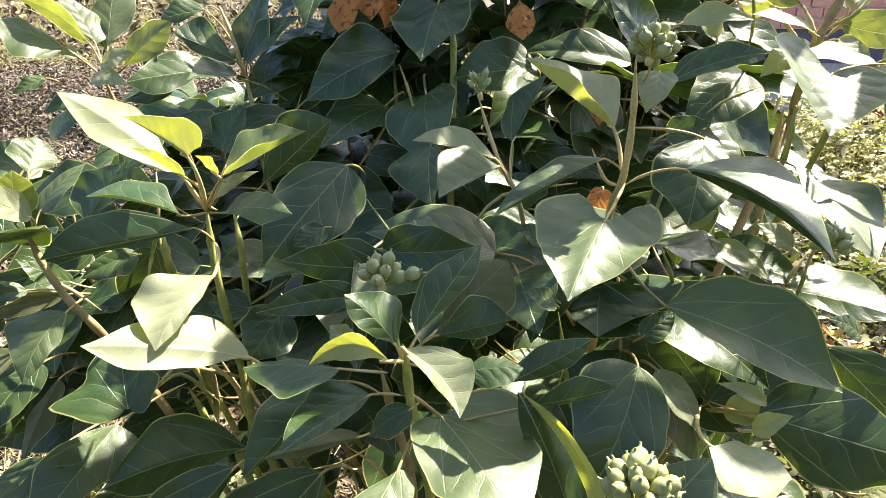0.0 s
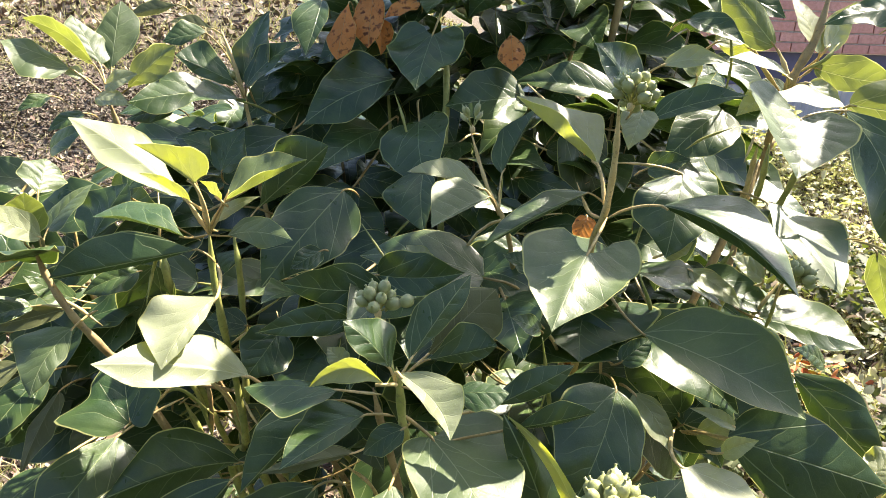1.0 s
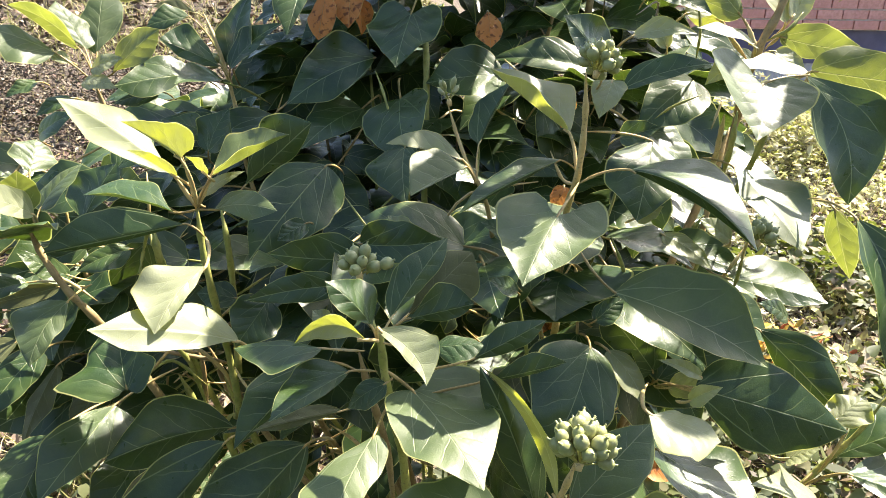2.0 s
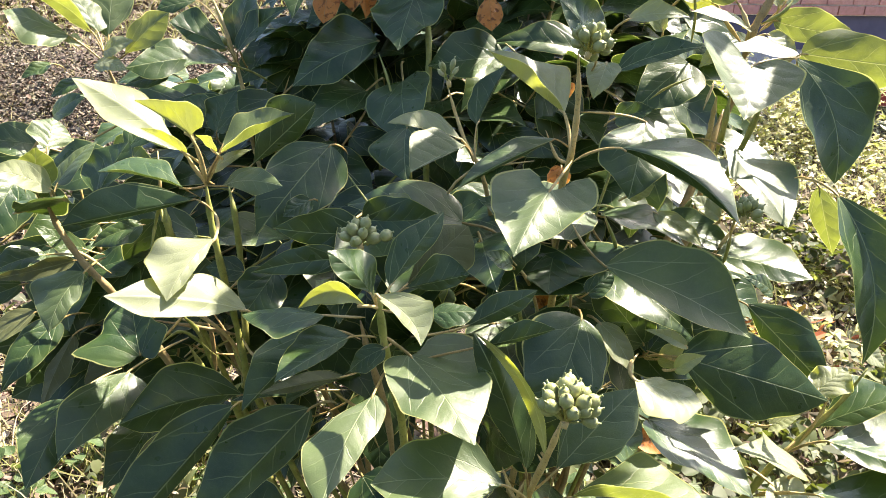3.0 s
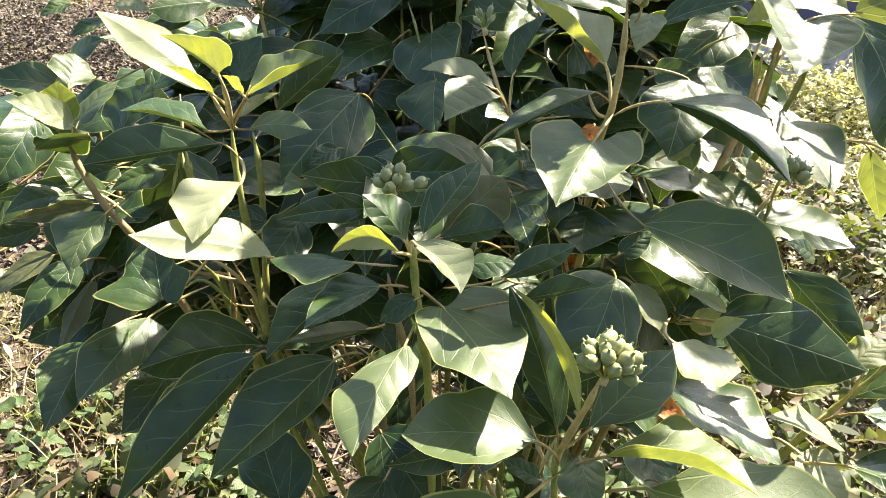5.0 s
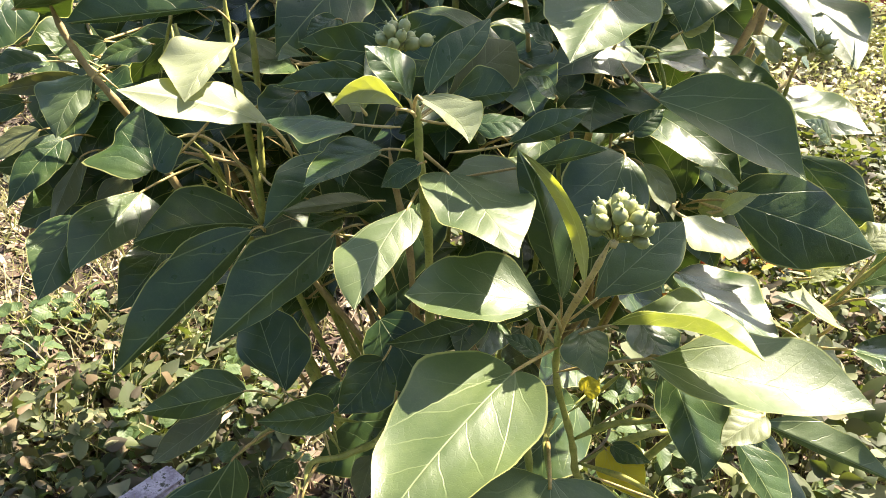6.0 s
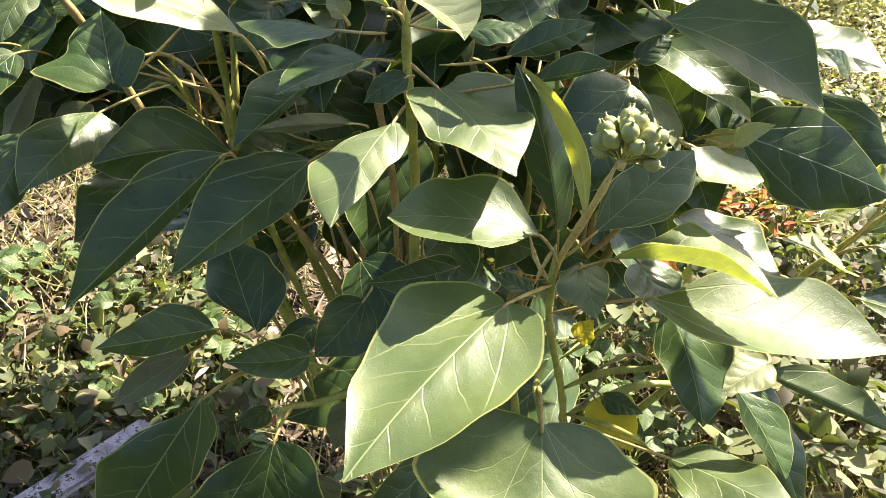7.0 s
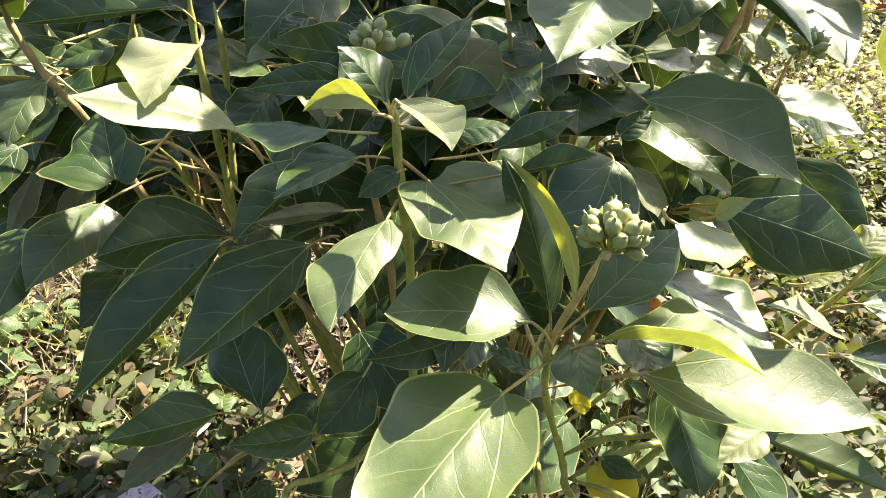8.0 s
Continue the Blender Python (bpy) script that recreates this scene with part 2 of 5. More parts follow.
def tube(path, radii, sides=7):
    """Vertices and faces of a round stem along a path of points."""
    verts, faces = [], []
    up = Vector((0.3, 0.2, 0.93))
    for i, p in enumerate(path):
        d = (path[min(i + 1, len(path) - 1)] - path[max(i - 1, 0)]).normalized()
        a = d.cross(up)
        if a.length < 0.05:
            a = d.cross(Vector((1, 0, 0)))
        a.normalize()
        b = d.cross(a)
        for k in range(sides):
            w = 2 * math.pi * k / sides
            verts.append(p + (a * math.cos(w) + b * math.sin(w)) * radii[i])
    n = len(path)
    for i in range(n - 1):
        for k in range(sides):
            q = (k + 1) % sides
            faces.append((i * sides + k, i * sides + q, (i + 1) * sides + q, (i + 1) * sides + k))
    faces.append(tuple(range(sides - 1, -1, -1)))
    faces.append(tuple(range((n - 1) * sides, n * sides)))
    return verts, faces


def glide(points, per=5):
    """A smooth path through points."""
    p = [Vector(q) for q in points]
    p = [p[0] * 2 - p[1], *p, p[-1] * 2 - p[-2]]
    path = []
    for i in range(1, len(p) - 2):
        for k in range(per):
            t = k / per
            a, b, c, d = p[i - 1], p[i], p[i + 1], p[i + 2]
            path.append(0.5 * (2 * b + (c - a) * t + (2 * a - 5 * b + 4 * c - d) * t * t + (3 * b - a - 3 * c + d) * t ** 3))
    return path + [p[-2]]


shrub = tagged(new("ivy_shrub"), "dense evergreen tree ivy shrub with glossy dark leaves and green fruit", "shrub")
shrub.location = (0.04, 0.58, 0.0)
ROOT = Matrix.Translation(-shrub.location)


def blade(length, halves, at, rise, arch, rand, nu=26, ns=8, sway=0.0, heart=0.0, lobe=0.0):
    """A leaf blade: along x from 0 to its length, across y, facing z. halves, at, rise: each half's width, where along
    the midrib it is widest, and the degrees by which it stands up; the left half first."""
    verts, uvs, rims = [], [], []
    ph, amp = rand.uniform(0, 6.28), rand.uniform(0.05, 0.15)
    curl, tail = rand.uniform(-0.16, 0.1), rand.uniform(0.0, 0.05)
    f1, f2 = rand.uniform(5.0, 8.0), rand.uniform(9.0, 14.0)
    for i in range(nu + 1):
        u = (i / nu) ** 1.2
        uu = min(max(u, 0.003), 0.997)
        for j in range(-ns, ns + 1):
            s = j / ns
            a, k, side = abs(s), 0 if s > 0 else 1, 1 if s > 0 else -1
            top, q = at[k], 1.12 - 0.5 * max(0.0, at[k] - 0.35)
            w = (uu / top) ** (q * top / (1 - top)) * ((1 - uu) / (1 - top)) ** q
            if lobe:
                w = (1 - 0.45 * lobe) * w + 0.45 * lobe * math.exp(-((uu - top) / 0.1) ** 2)
            back = -heart * (1 - uu) ** 4 * min(1.0, 1.7 * w)
            w = max(w, 0.012) * halves[k] * (1 + 0.05 * math.sin(f2 * u + ph * side) * a + 0.02 * math.sin(27 * u + 2 * ph) * a)
            lift = radians(rise[k])
            x = length * (u + back * a ** 1.6)
            y = side * w * a * math.cos(lift) + sway * length * 4 * u * (1 - u)
            z = arch * length * 4 * u * (1 - u) - tail * length * u ** 4
            z += w * (a * math.sin(lift) + curl * 2.4 * a * (1 - a))
            z += amp * w * a * a * math.sin(f1 * u * 1.7 + ph + side * 1.3)
            z += 0.022 * w * math.cos(44 * (u - 0.5 * a) + side * 1.2) * a * (1 - a) * 4 * (1 - u)  # quilted between the veins
            verts.append((x, y, z))
            uvs.append((u + back * a ** 1.6, side * w * a / length))
            rims.append((s, ph))
    faces, m = [], 2 * ns + 1
    for i in range(nu):
        for j in range(m - 1):
            faces.append((i * m + j, (i + 1) * m + j, (i + 1) * m + j + 1, i * m + j + 1))
    return verts, faces, uvs, rims


def blade_mesh(name, verts, faces, uvs, rims, mat):
    me = bpy.data.meshes.new(name)
    me.from_pydata(verts, [], faces)
    me.materials.append(mat)
    loops = np.empty(len(me.loops), dtype=np.int32)
    me.loops.foreach_get("vertex_index", loops)
    for layer, data in (("veins", uvs), ("margin", rims)):
        me.uv_layers.new(name=layer).data.foreach_set("uv", np.array(data, dtype=np.float32)[loops].reshape(-1))
    me.polygons.foreach_set("use_smooth", [True] * len(me.polygons))
    me.update()
    return me


def leaf_frame(base, tip, face):
    b, t, n = Vector(base), Vector(tip), Vector(face)
    x = (t - b).normalized()
    y = n.cross(x).normalized()
    return Matrix((x, y, x.cross(y))).transposed().to_4x4(), b, (t - b).length


LABELS = {"fresh": "light green fully grown leaf with pale veins", "thin": "yellow-green leaf with the sun behind it", "young_or_sunlit": "pale yellow-green leaf, one colour for young and sunlit leaves", "old": "dull olive-brown older leaf", "yellow": "yellow dying leaf", "withered": "orange withered leaf with dark spots"}


def leaf(base, tip, face, width, at=None, rise=None, arch=0.06, sway=0.0, heart=0.0, lobe=0.0, shape="ovate", fold=0.12, node=None, look_of="", lop=0.0):
    """One leaf with its stalk. width: of the whole blade, or of its two halves."""
    rand = random.Random(round(base[0] * 7919 + tip[2] * 104729 + base[1] * 31337))
    turn, b, length = leaf_frame(base, tip, face)
    if isinstance(width, tuple):
        halves = width
    else:
        halves = (width / 2 * (1 + lop), width / 2 * (1 - lop))
        up = math.degrees(math.atan(fold * rand.uniform(0.6, 1.3)))
        rise, arch = (up + rand.uniform(-8, 8), up + rand.uniform(-8, 8)), 0.06
        at, sway = (rand.uniform(0.32, 0.42),) * 2, rand.uniform(-0.05, 0.05)
        heart, lobe = 0.05, 0.9 if shape == "lobed" else 0.0
    width = sum(halves)
    me = blade_mesh("leaf", *blade(length, halves, at, rise, arch, rand, sway=sway, heart=heart, lobe=lobe), LOOKS[look_of])
    ob = new("leaf", me)
    ob.parent = shrub
    ob.matrix_local = ROOT @ Matrix.Translation(b) @ turn
    if look_of:
        tagged(ob, LABELS[look_of])
    # the stalk runs on from the midrib and bends away to the stem
    x = turn.to_3x3() @ Vector((1, 0, 0))
    z = turn.to_3x3() @ Vector((0, 0, 1))
    far = Vector(node) if node else b - x * length * 0.12 + Vector((0, 0.6, -0.32)) * length
    reach = (far - b).length
    bow = b.lerp(far, 0.3) - x * min(0.22 * reach, 0.011) - z * 0.03 * reach
    path = [b + x * 0.006 - z * 0.0006]
    for k in range(9):
        t = k / 8
        path.append(b * (1 - t) ** 2 + bow * 2 * t * (1 - t) + far * t * t)
    back = (Matrix.Translation(b) @ turn).inverted()
    r = (0.0008 + 0.0055 * width) * (1.4 if look_of == "young_or_sunlit" else 1.0)
    vs, fs = tube([back @ p for p in path], [r * (0.85 + 0.4 * i / len(path)) * min(1.0, 0.3 + 0.35 * (len(path) - 1 - i)) for i in range(len(path))], 6)
    link_mesh("leaf_stalk", vs, fs, STEMS["pink" if rand.random() < 0.25 or look_of == "young_or_sunlit" else "stalk"], ob)
    return ob


def branch(points, thin, thick, look_of=""):
    path = glide(points, 5)
    rand = random.Random(round(points[0][0] * 9973 + points[0][2] * 7919))
    radii = []
    for i in range(len(path)):
        r = (thin + (thick - thin) * i / (len(path) - 1)) * min(1.0, 0.2 + 0.25 * i, 0.2 + 0.25 * (len(path) - 1 - i))
        radii.append(r * (1 + 0.14 * math.sin(i * 1.9 + rand.random())))
    back = ROOT
    vs, fs = tube([back @ p for p in path], radii, 9)
    return link_mesh("stem", vs, fs, STEMS[look_of], shrub)


def fruit_mesh(r):
    """A little top-shaped fruit with its pointed style, standing along z."""
    prof = [(0.0, -1.15), (0.34, -1.1), (0.72, -0.75), (0.96, -0.2), (1.0, 0.25), (0.86, 0.68), (0.66, 0.86), (0.6, 0.93), (0.34, 1.02), (0.2, 1.12), (0.15, 1.42), (0.19, 1.52), (0.0, 1.56)]
    sides = 12
    vs, fs = [], []
    for k, (a, h) in enumerate(prof):
        for q in range(sides):
            w = 2 * math.pi * q / sides
            rib = 1 + 0.035 * math.cos(5 * w) * (1 if h > -0.8 else 0)
            vs.append((a * rib * r * math.cos(w), a * rib * r * math.sin(w), h * r))
    for k in range(len(prof) - 1):
        for q in range(sides):
            p = (q + 1) % sides
            fs.append((k * sides + q, k * sides + p, (k + 1) * sides + p, (k + 1) * sides + q))
    me = bpy.data.meshes.new("berry")
    me.from_pydata(vs, [], fs)
    me.materials.append(FRUIT)
    me.polygons.foreach_set("use_smooth", [True] * len(me.polygons))
    me.update()
    return me


def umbel(foot, head, count, radius, size):
    """A ball of fruits on short rays."""
    foot, head = Vector(foot), Vector(head)
    up = (head - foot).normalized()
    rand = random.Random(count * 31 + round(foot.x * 1000))
    hub = new("fruit_head", None)
    bpy.data.objects.remove(hub)
    vs, fs = tube([foot - up * 0.004 - foot, Vector((0, 0, 0)), up * 0.0035], [0.0021, 0.0029, 0.0015], 8)
    hub = link_mesh("fruit_head", vs, fs, STEMS["pink"], shrub, "cluster of small green ivy fruits on thin rays")
    hub.matrix_local = ROOT @ Matrix.Translation(foot)
    me = fruit_mesh(size)
    turn = up.to_track_quat("Z", "Y")
    for i in range(count):
        z = 1 - (i + 0.5) / count * (1.25 if count > 8 else 0.55)
        w = i * 2.39996
        r = math.sqrt(max(0, 1 - z * z))
        d = turn @ Vector((r * math.cos(w), r * math.sin(w), z))
        d = (d + Vector((rand.uniform(-0.12, 0.12), rand.uniform(-0.12, 0.12), rand.uniform(-0.12, 0.12)))).normalized()
        far = d * radius * rand.uniform(0.86, 1.1) + up * radius * 0.55
        ob = new("berry", me)
        ob.parent = hub
        sc = rand.uniform(0.85, 1.12)
        thin = 1.0 if count > 8 else 0.72
        ob.matrix_local = Matrix.LocRotScale(far, (far + d * radius * 0.6).to_track_quat("Z", "Y"), (sc * thin, sc * thin, sc * (1.15 if count > 8 else 1.4)))
        vs, fs = tube([Vector((0, 0, 0)), far * 0.5, far - far.normalized() * size * 0.8], [0.0007, 0.0006, 0.0008], 5)
        link_mesh("ray", vs, fs, STEMS[""], hub)
    return hub


def berry_on_stalk(foot, at):
    foot, at = Vector(foot), Vector(at)
    vs, fs = tube(glide([foot - foot, (at - foot) * 0.5 + Vector((0, 0, 0.002)), at - foot], 3), [0.0008] * 7, 5)
    stalk = link_mesh("fruit_ray", vs, fs, STEMS[""], shrub)
    stalk.matrix_local = ROOT @ Matrix.Translation(foot)
    ob = new("berry", fruit_mesh(0.0048))
    ob.parent = stalk
    ob.matrix_local = Matrix.LocRotScale(at - foot, Vector((0.8, -0.2, 0.5)).to_track_quat("Z", "Y"), None)


# ---- ground ----


def rise(x, y):
    """Height of the ground."""
    bank = max(0.0, y - 2.4) * (0.06 + 0.14 * min(1.0, max(0.0, (1.6 - x) / 2.0))) if y < 9 else 6.6 * (0.06 + 0.14 * min(1.0, max(0.0, (1.6 - x) / 2.0)))
    return bank + 0.05 * noise.noise((x * 0.6, y * 0.6, 0.0)) + 0.02 * noise.noise((x * 2.5, y * 2.5, 3.0)) + 0.012 * noise.noise((x * 8, y * 8, 5.0))


def make_ground():
    cuts = [-600, -150, -40, -15, -8] + [-6 + 0.1 * i for i in range(141)] + [10, 14, 30, 90, 300, 1200]
    side = [-900, -200, -50, -20, -10] + [-7 + 0.1 * i for i in range(141)] + [9, 14, 40, 150, 900]
    vs = [(x, y, rise(x, y)) for y in cuts for x in side]
    n = len(side)
    fs = [(j * n + i, j * n + i + 1, (j + 1) * n + i + 1, (j + 1) * n + i) for j in range(len(cuts) - 1) for i in range(n - 1)]
    tagged(link_mesh("ground", vs, fs, GROUND), "dry ground of straw and leaf litter", "ground", kind="structure")


make_ground()


def scatter(name, count, where, shape, mat, label, category, seed, smooth=False):
    """Many small pieces on the ground as one mesh. where gives x, y, lift; shape gives the piece's points and faces."""
    rand = random.Random(seed)
    vs, fs = [], []
    for _ in range(count):
        x, y, lift = where(rand)
        p, f = shape(rand)
        turn = Euler((rand.gauss(0, 0.5), rand.gauss(0, 0.5), rand.uniform(0, 6.283))).to_matrix()
        base = Vector((x, y, rise(x, y) + lift))
        k = len(vs)
        vs += [base + turn @ Vector(q) for q in p]
        fs += [tuple(k + i for i in g) for g in f]
    return tagged(link_mesh(name, vs, fs, mat, smooth=smooth), label, category, kind="stuff")


def dead_leaf(rand):
    """A small curled oval."""
    a, b, c, d = rand.uniform(0.012, 0.042), rand.uniform(0.006, 0.016), rand.uniform(-0.006, 0.01), rand.uniform(-0.004, 0.008)
    p = [(-a, 0, d), (-a * 0.55, b * 0.8, c), (0.1 * a, b, c * 1.2), (a * 0.65, b * 0.6, c), (a, 0, d), (a * 0.65, -b * 0.55, c), (0, -b * 0.9, c), (-a * 0.6, -b * 0.75, c), (0, 0, 0)]
    return p, [(i, (i + 1) % 8, 8) for i in range(8)]


def straw_blade(rand):
    h, w, o = rand.uniform(0.04, 0.13), 0.0018, rand.uniform(0.01, 0.08)
    return [(-w, 0, 0), (w, 0, 0), (w * 0.8, o * 0.4, h * 0.6), (-w * 0.8, o * 0.4, h * 0.6), (0, o, h * 0.9)], [(0, 1, 2, 3), (3, 2, 4)]


def weed_leaf(rand):
    """One rounded leaf, or three toothed leaflets on one point."""
    p, f = [(0.0, 0.0, 0.0)], []
    a = rand.uniform(0.014, 0.034)
    if rand.random() < 0.6:
        h, t, wide = rand.uniform(-0.2, 0.3), rand.uniform(-0.35, 0.1), rand.uniform(0.42, 0.66)
        for x, y in ((-0.06, 0.45), (0.25, 0.95), (0.65, 0.95), (1.05, 0.6), (1.45, 0.0), (1.05, -0.6), (0.65, -0.95), (0.25, -0.95), (-0.06, -0.45)):
            p.append((a * x, a * y * wide, a * (h * abs(y) + t * x * x * 0.5)))
        p.append((a * 0.6, 0.0, a * t * 0.18))
        return p, [(i, i + 1, 10) for i in range(9)] + [(9, 0, 10)]
    for k, w in enumerate((-1.25, 0.0, 1.25)):
        n = a * (1.25 if k == 1 else 1.0)
        h = rand.uniform(-0.25, 0.35)
        c, s = math.cos(w), math.sin(w)
        i = len(p)
        for x, y, z in ((0.12, 0, 0), (0.4, 0.36, h), (0.62, 0.33, h), (0.85, 0.2, h * 0.8), (1.15, 0, -0.1), (0.85, -0.2, h * 0.8), (0.62, -0.33, h), (0.4, -0.36, h), (0.6, 0, 0.05)):
            p.append((n * (x * c - y * s), n * (x * s + y * c), n * z))
        f += [(i + q, i + q + 1, i + 8) for q in range(7)] + [(i + 7, i, i + 8)]
    return p, f


def large_weed_leaf(rand):
    p, f = weed_leaf(rand)
    k = rand.uniform(0.6, 1.6)
    return [(a * k, c * k, d * k) for a, c, d in p], f


def big_weed_leaf(rand):
    p, f = weed_leaf(rand)
    k = rand.uniform(0.8, 1.7)
    return [(a * k, c * k, d * k) for a, c, d in p], f


def far_and_wide(r):
    y = 0.8 + 7.0 * r.random() ** 1.35
    return r.uniform(-0.9, 0.95) * (0.7 + y * 0.85), y, abs(r.gauss(0, 0.012))


scatter("leaf_litter", 42000, far_and_wide, dead_leaf, LITTER, "brown and buff dead leaves lying on the ground", "leaf litter", 3)


def large_dead_leaf(rand):
    p, f = dead_leaf(rand)
    return [(a * 2.4, b * 2.4, d * 2.4) for a, b, d in p], f


scatter("far_leaf_litter", 9000, lambda r: (r.uniform(-10, 3), 6.5 + 7.5 * r.random() ** 1.2, abs(r.gauss(0, 0.02))), large_dead_leaf, LITTER, "dead leaves and tufts on the far bank", "leaf litter", 18)


def sunny_side(r):
    x, y, lift = far_and_wide(r)
    return (abs(x) if r.random() < 0.55 else x), y, lift


scatter("dry_grass", 22000, sunny_side, straw_blade, STRAW, "straw-coloured dry grass tufts on the ground", "grass", 4)


def open_meadow(r):
    x, y = 0.9 + r.gauss(0, 0.35) + 5.2 * r.random(), 1.9 + r.gauss(0, 0.25) + 4.1 * r.random()
    return x, y, abs(r.gauss(0, 0.06)) * (1 + noise.noise((x * 1.5, y * 1.5, 1.0)))


def meadow_leaf(rand):
    p, f = weed_leaf(rand)
    k = rand.uniform(0.8, 2.0)
    return [(a * k, c * k * 0.7, d * k) for a, c, d in p], f


MEADOW = chip_material("meadow_leaves", [(0.66, 0.62, 0.34), (0.76, 0.7, 0.5), (0.44, 0.46, 0.14), (0.62, 0.54, 0.36), (0.78, 0.72, 0.58), (0.34, 0.27, 0.18)], 0.45, 0.4)
scatter("meadow_weeds", 14000, open_meadow, meadow_leaf, MEADOW, "bright yellow-green sunlit weeds and grass beyond the shrub", "weeds", 14, True)


def far_tuft(rand):
    p, f = straw_blade(rand)
    k = rand.uniform(1.1, 2.0)
    return [(a * k * 1.4, c * k, d * k) for a, c, d in p], f


scatter("far_grass", 16000, lambda r: (r.uniform(-11, 3), 6.0 + 9.0 * r.random() ** 1.2, 0.0), far_tuft, STRAW, "tufts of dry grass on the far bank", "grass", 17)


def bush_mound(r):
    """A low bush before the house, thick at the bottom and ragged at the top."""
    x, y = 1.7 + 1.6 * r.random(), 4.9 + r.gauss(0, 0.22)
    return x, y, 0.72 * (r.random() ** 0.8) * (0.8 + 0.4 * noise.noise((x * 2.2, y * 2.0, 6.0)))


scatter("pale_bush", 2600, bush_mound, meadow_leaf, MEADOW, "pale sunlit low bush in front of the house", "bush", 16)


HEDGE = chip_material("withered_hedge", [(0.09, 0.072, 0.06), (0.13, 0.105, 0.085), (0.06, 0.05, 0.042), (0.19, 0.16, 0.125), (0.09, 0.085, 0.055), (0.12, 0.09, 0.075), (0.3, 0.26, 0.2)])


def hedge_bit(rand):
    p, f = dead_leaf(rand)
    return [(a * 0.6, c * 0.6, d) for a, c, d in p], f


def hedge_bank(r):
    """A low heap of withered growth on the bank, ragged at its edge."""
    while True:
        x, y = r.uniform(-5.2, -0.9), r.uniform(3.0, 5.6)
        if noise.noise((x * 1.3, y * 1.3, 12.0)) > -0.28:
            return x, y, 0.32 * r.random() ** 1.4 * (0.8 + 0.6 * noise.noise((x * 1.7, y * 1.7, 3.0)))


scatter("withered_hedge", 24000, hedge_bank, hedge_bit, HEDGE, "grey-brown heap of withered growth on the bank", "hedge", 23, True)


def straw_side(r):
    x, y = r.uniform(-1.7, -0.35), r.uniform(0.7, 2.4)
    return x, y, abs(r.gauss(0, 0.04))


scatter("straw", 2200, straw_side, straw_blade, STRAW, "pale dry straw lying beside the shrub", "straw", 15)


def bare(x, y):
    """The strip of bare brown soil among the weeds."""
    return ((x + 1.28) / 0.38) ** 2 + ((y - 1.7) / 0.3) ** 2 < 1.0 + 0.6 * noise.noise((x * 6, y * 6, 1.0))


def weed_patch(r):
    while True:
        x, y = r.uniform(-1.7, 0.7), r.uniform(0.5, 3.0)
        if not bare(x, y) and noise.noise((x * 2.2, y * 2.2, 9.0)) > 0.0 + 0.3 * max(0, y - 1.3):
            return x, y, 0.02 + 0.16 * r.random() ** 1.6 * (0.7 + 0.6 * noise.noise((x * 3, y * 3, 2)))


def bramble_bank(r):
    while True:
        x, y = r.uniform(0.3, 4.0), r.uniform(0.55, 4.2)
        h = 0.42 * max(0, 1 - ((y - 1.1) / 2.9) ** 2) * (0.65 + 0.7 * noise.noise((x * 2.0, y * 2.0, 4.0))) * min(1, (x - 0.25) * 3)
        ragged = 0.5 * noise.noise((x * 1.1, y * 1.1, 5.0)) + 0.25 * r.random()
        if h > 0.03 and x < 3.5 + ragged and y < 3.1 + ragged and y > 0.62 + 0.5 * ragged * (x > 0.7) and noise.noise((x * 1.6, y * 1.6, 7.0)) > -0.25:
            return x, y, h * (1 - 0.75 * r.random() ** 2.2)


scatter("ground_cover", 4600, weed_patch, large_weed_leaf, WEEDS, "low sunlit ground cover of small green leaves", "ground cover", 5, True)
scatter("bramble_bank", 9000, bramble_bank, big_weed_leaf, WEEDS, "sprawling bank of sunlit bramble and weed leaves", "weeds", 6, True)
scatter("fallen_leaves", 1500, lambda r: (r.uniform(-1.5, 2.2), r.uniform(0.45, 2.6), 0.01 + 0.08 * r.random()), dead_leaf, LITTER, "dead leaves and dry bits caught among the weeds", "leaf litter", 9)
scatter("orange_flowers", 160, lambda r: (1.15 + r.gauss(0, 0.16), 1.95 + r.gauss(0, 0.12), 0.1 + 0.2 * r.random()), dead_leaf, ORANGE, "small patch of orange and yellow fallen petals", "petals", 8)


def twigs():
    rand = random.Random(11)
    for _ in range(60):
        x, y = rand.uniform(-1.5, 1.8), rand.uniform(0.6, 2.2)
        w, n = rand.uniform(0, 6.28), rand.uniform(0.12, 0.5)
        a = Vector((x, y, rise(x, y) + 0.03))
        b = a + Vector((math.cos(w), math.sin(w), rand.uniform(-0.02, 0.3))) * n
        c = a.lerp(b, 0.5) + Vector((rand.gauss(0, 0.03), rand.gauss(0, 0.03), 0.02))
        vs, fs = tube(glide([a, c, b], 4), [(0.0034 - 0.00028 * i) * rand.uniform(0.5, 1.2) for i in range(9)], 6)
        tagged(link_mesh("twig", vs, fs, STEMS["dry"]), "dry bare twig lying among the weeds", "twig", "twigs on the ground")


twigs()


WEED_LEAF = leaf_material("weed_plant_leaf", (0.035, 0.07, 0.02, 1), (0.1, 0.14, 0.045, 1), (0.2, 0.24, 0.1, 1), (0.3, 0.42, 0.05, 1), 0.2, 0.5, rim=(0.2, 0.25, 0.09, 1))


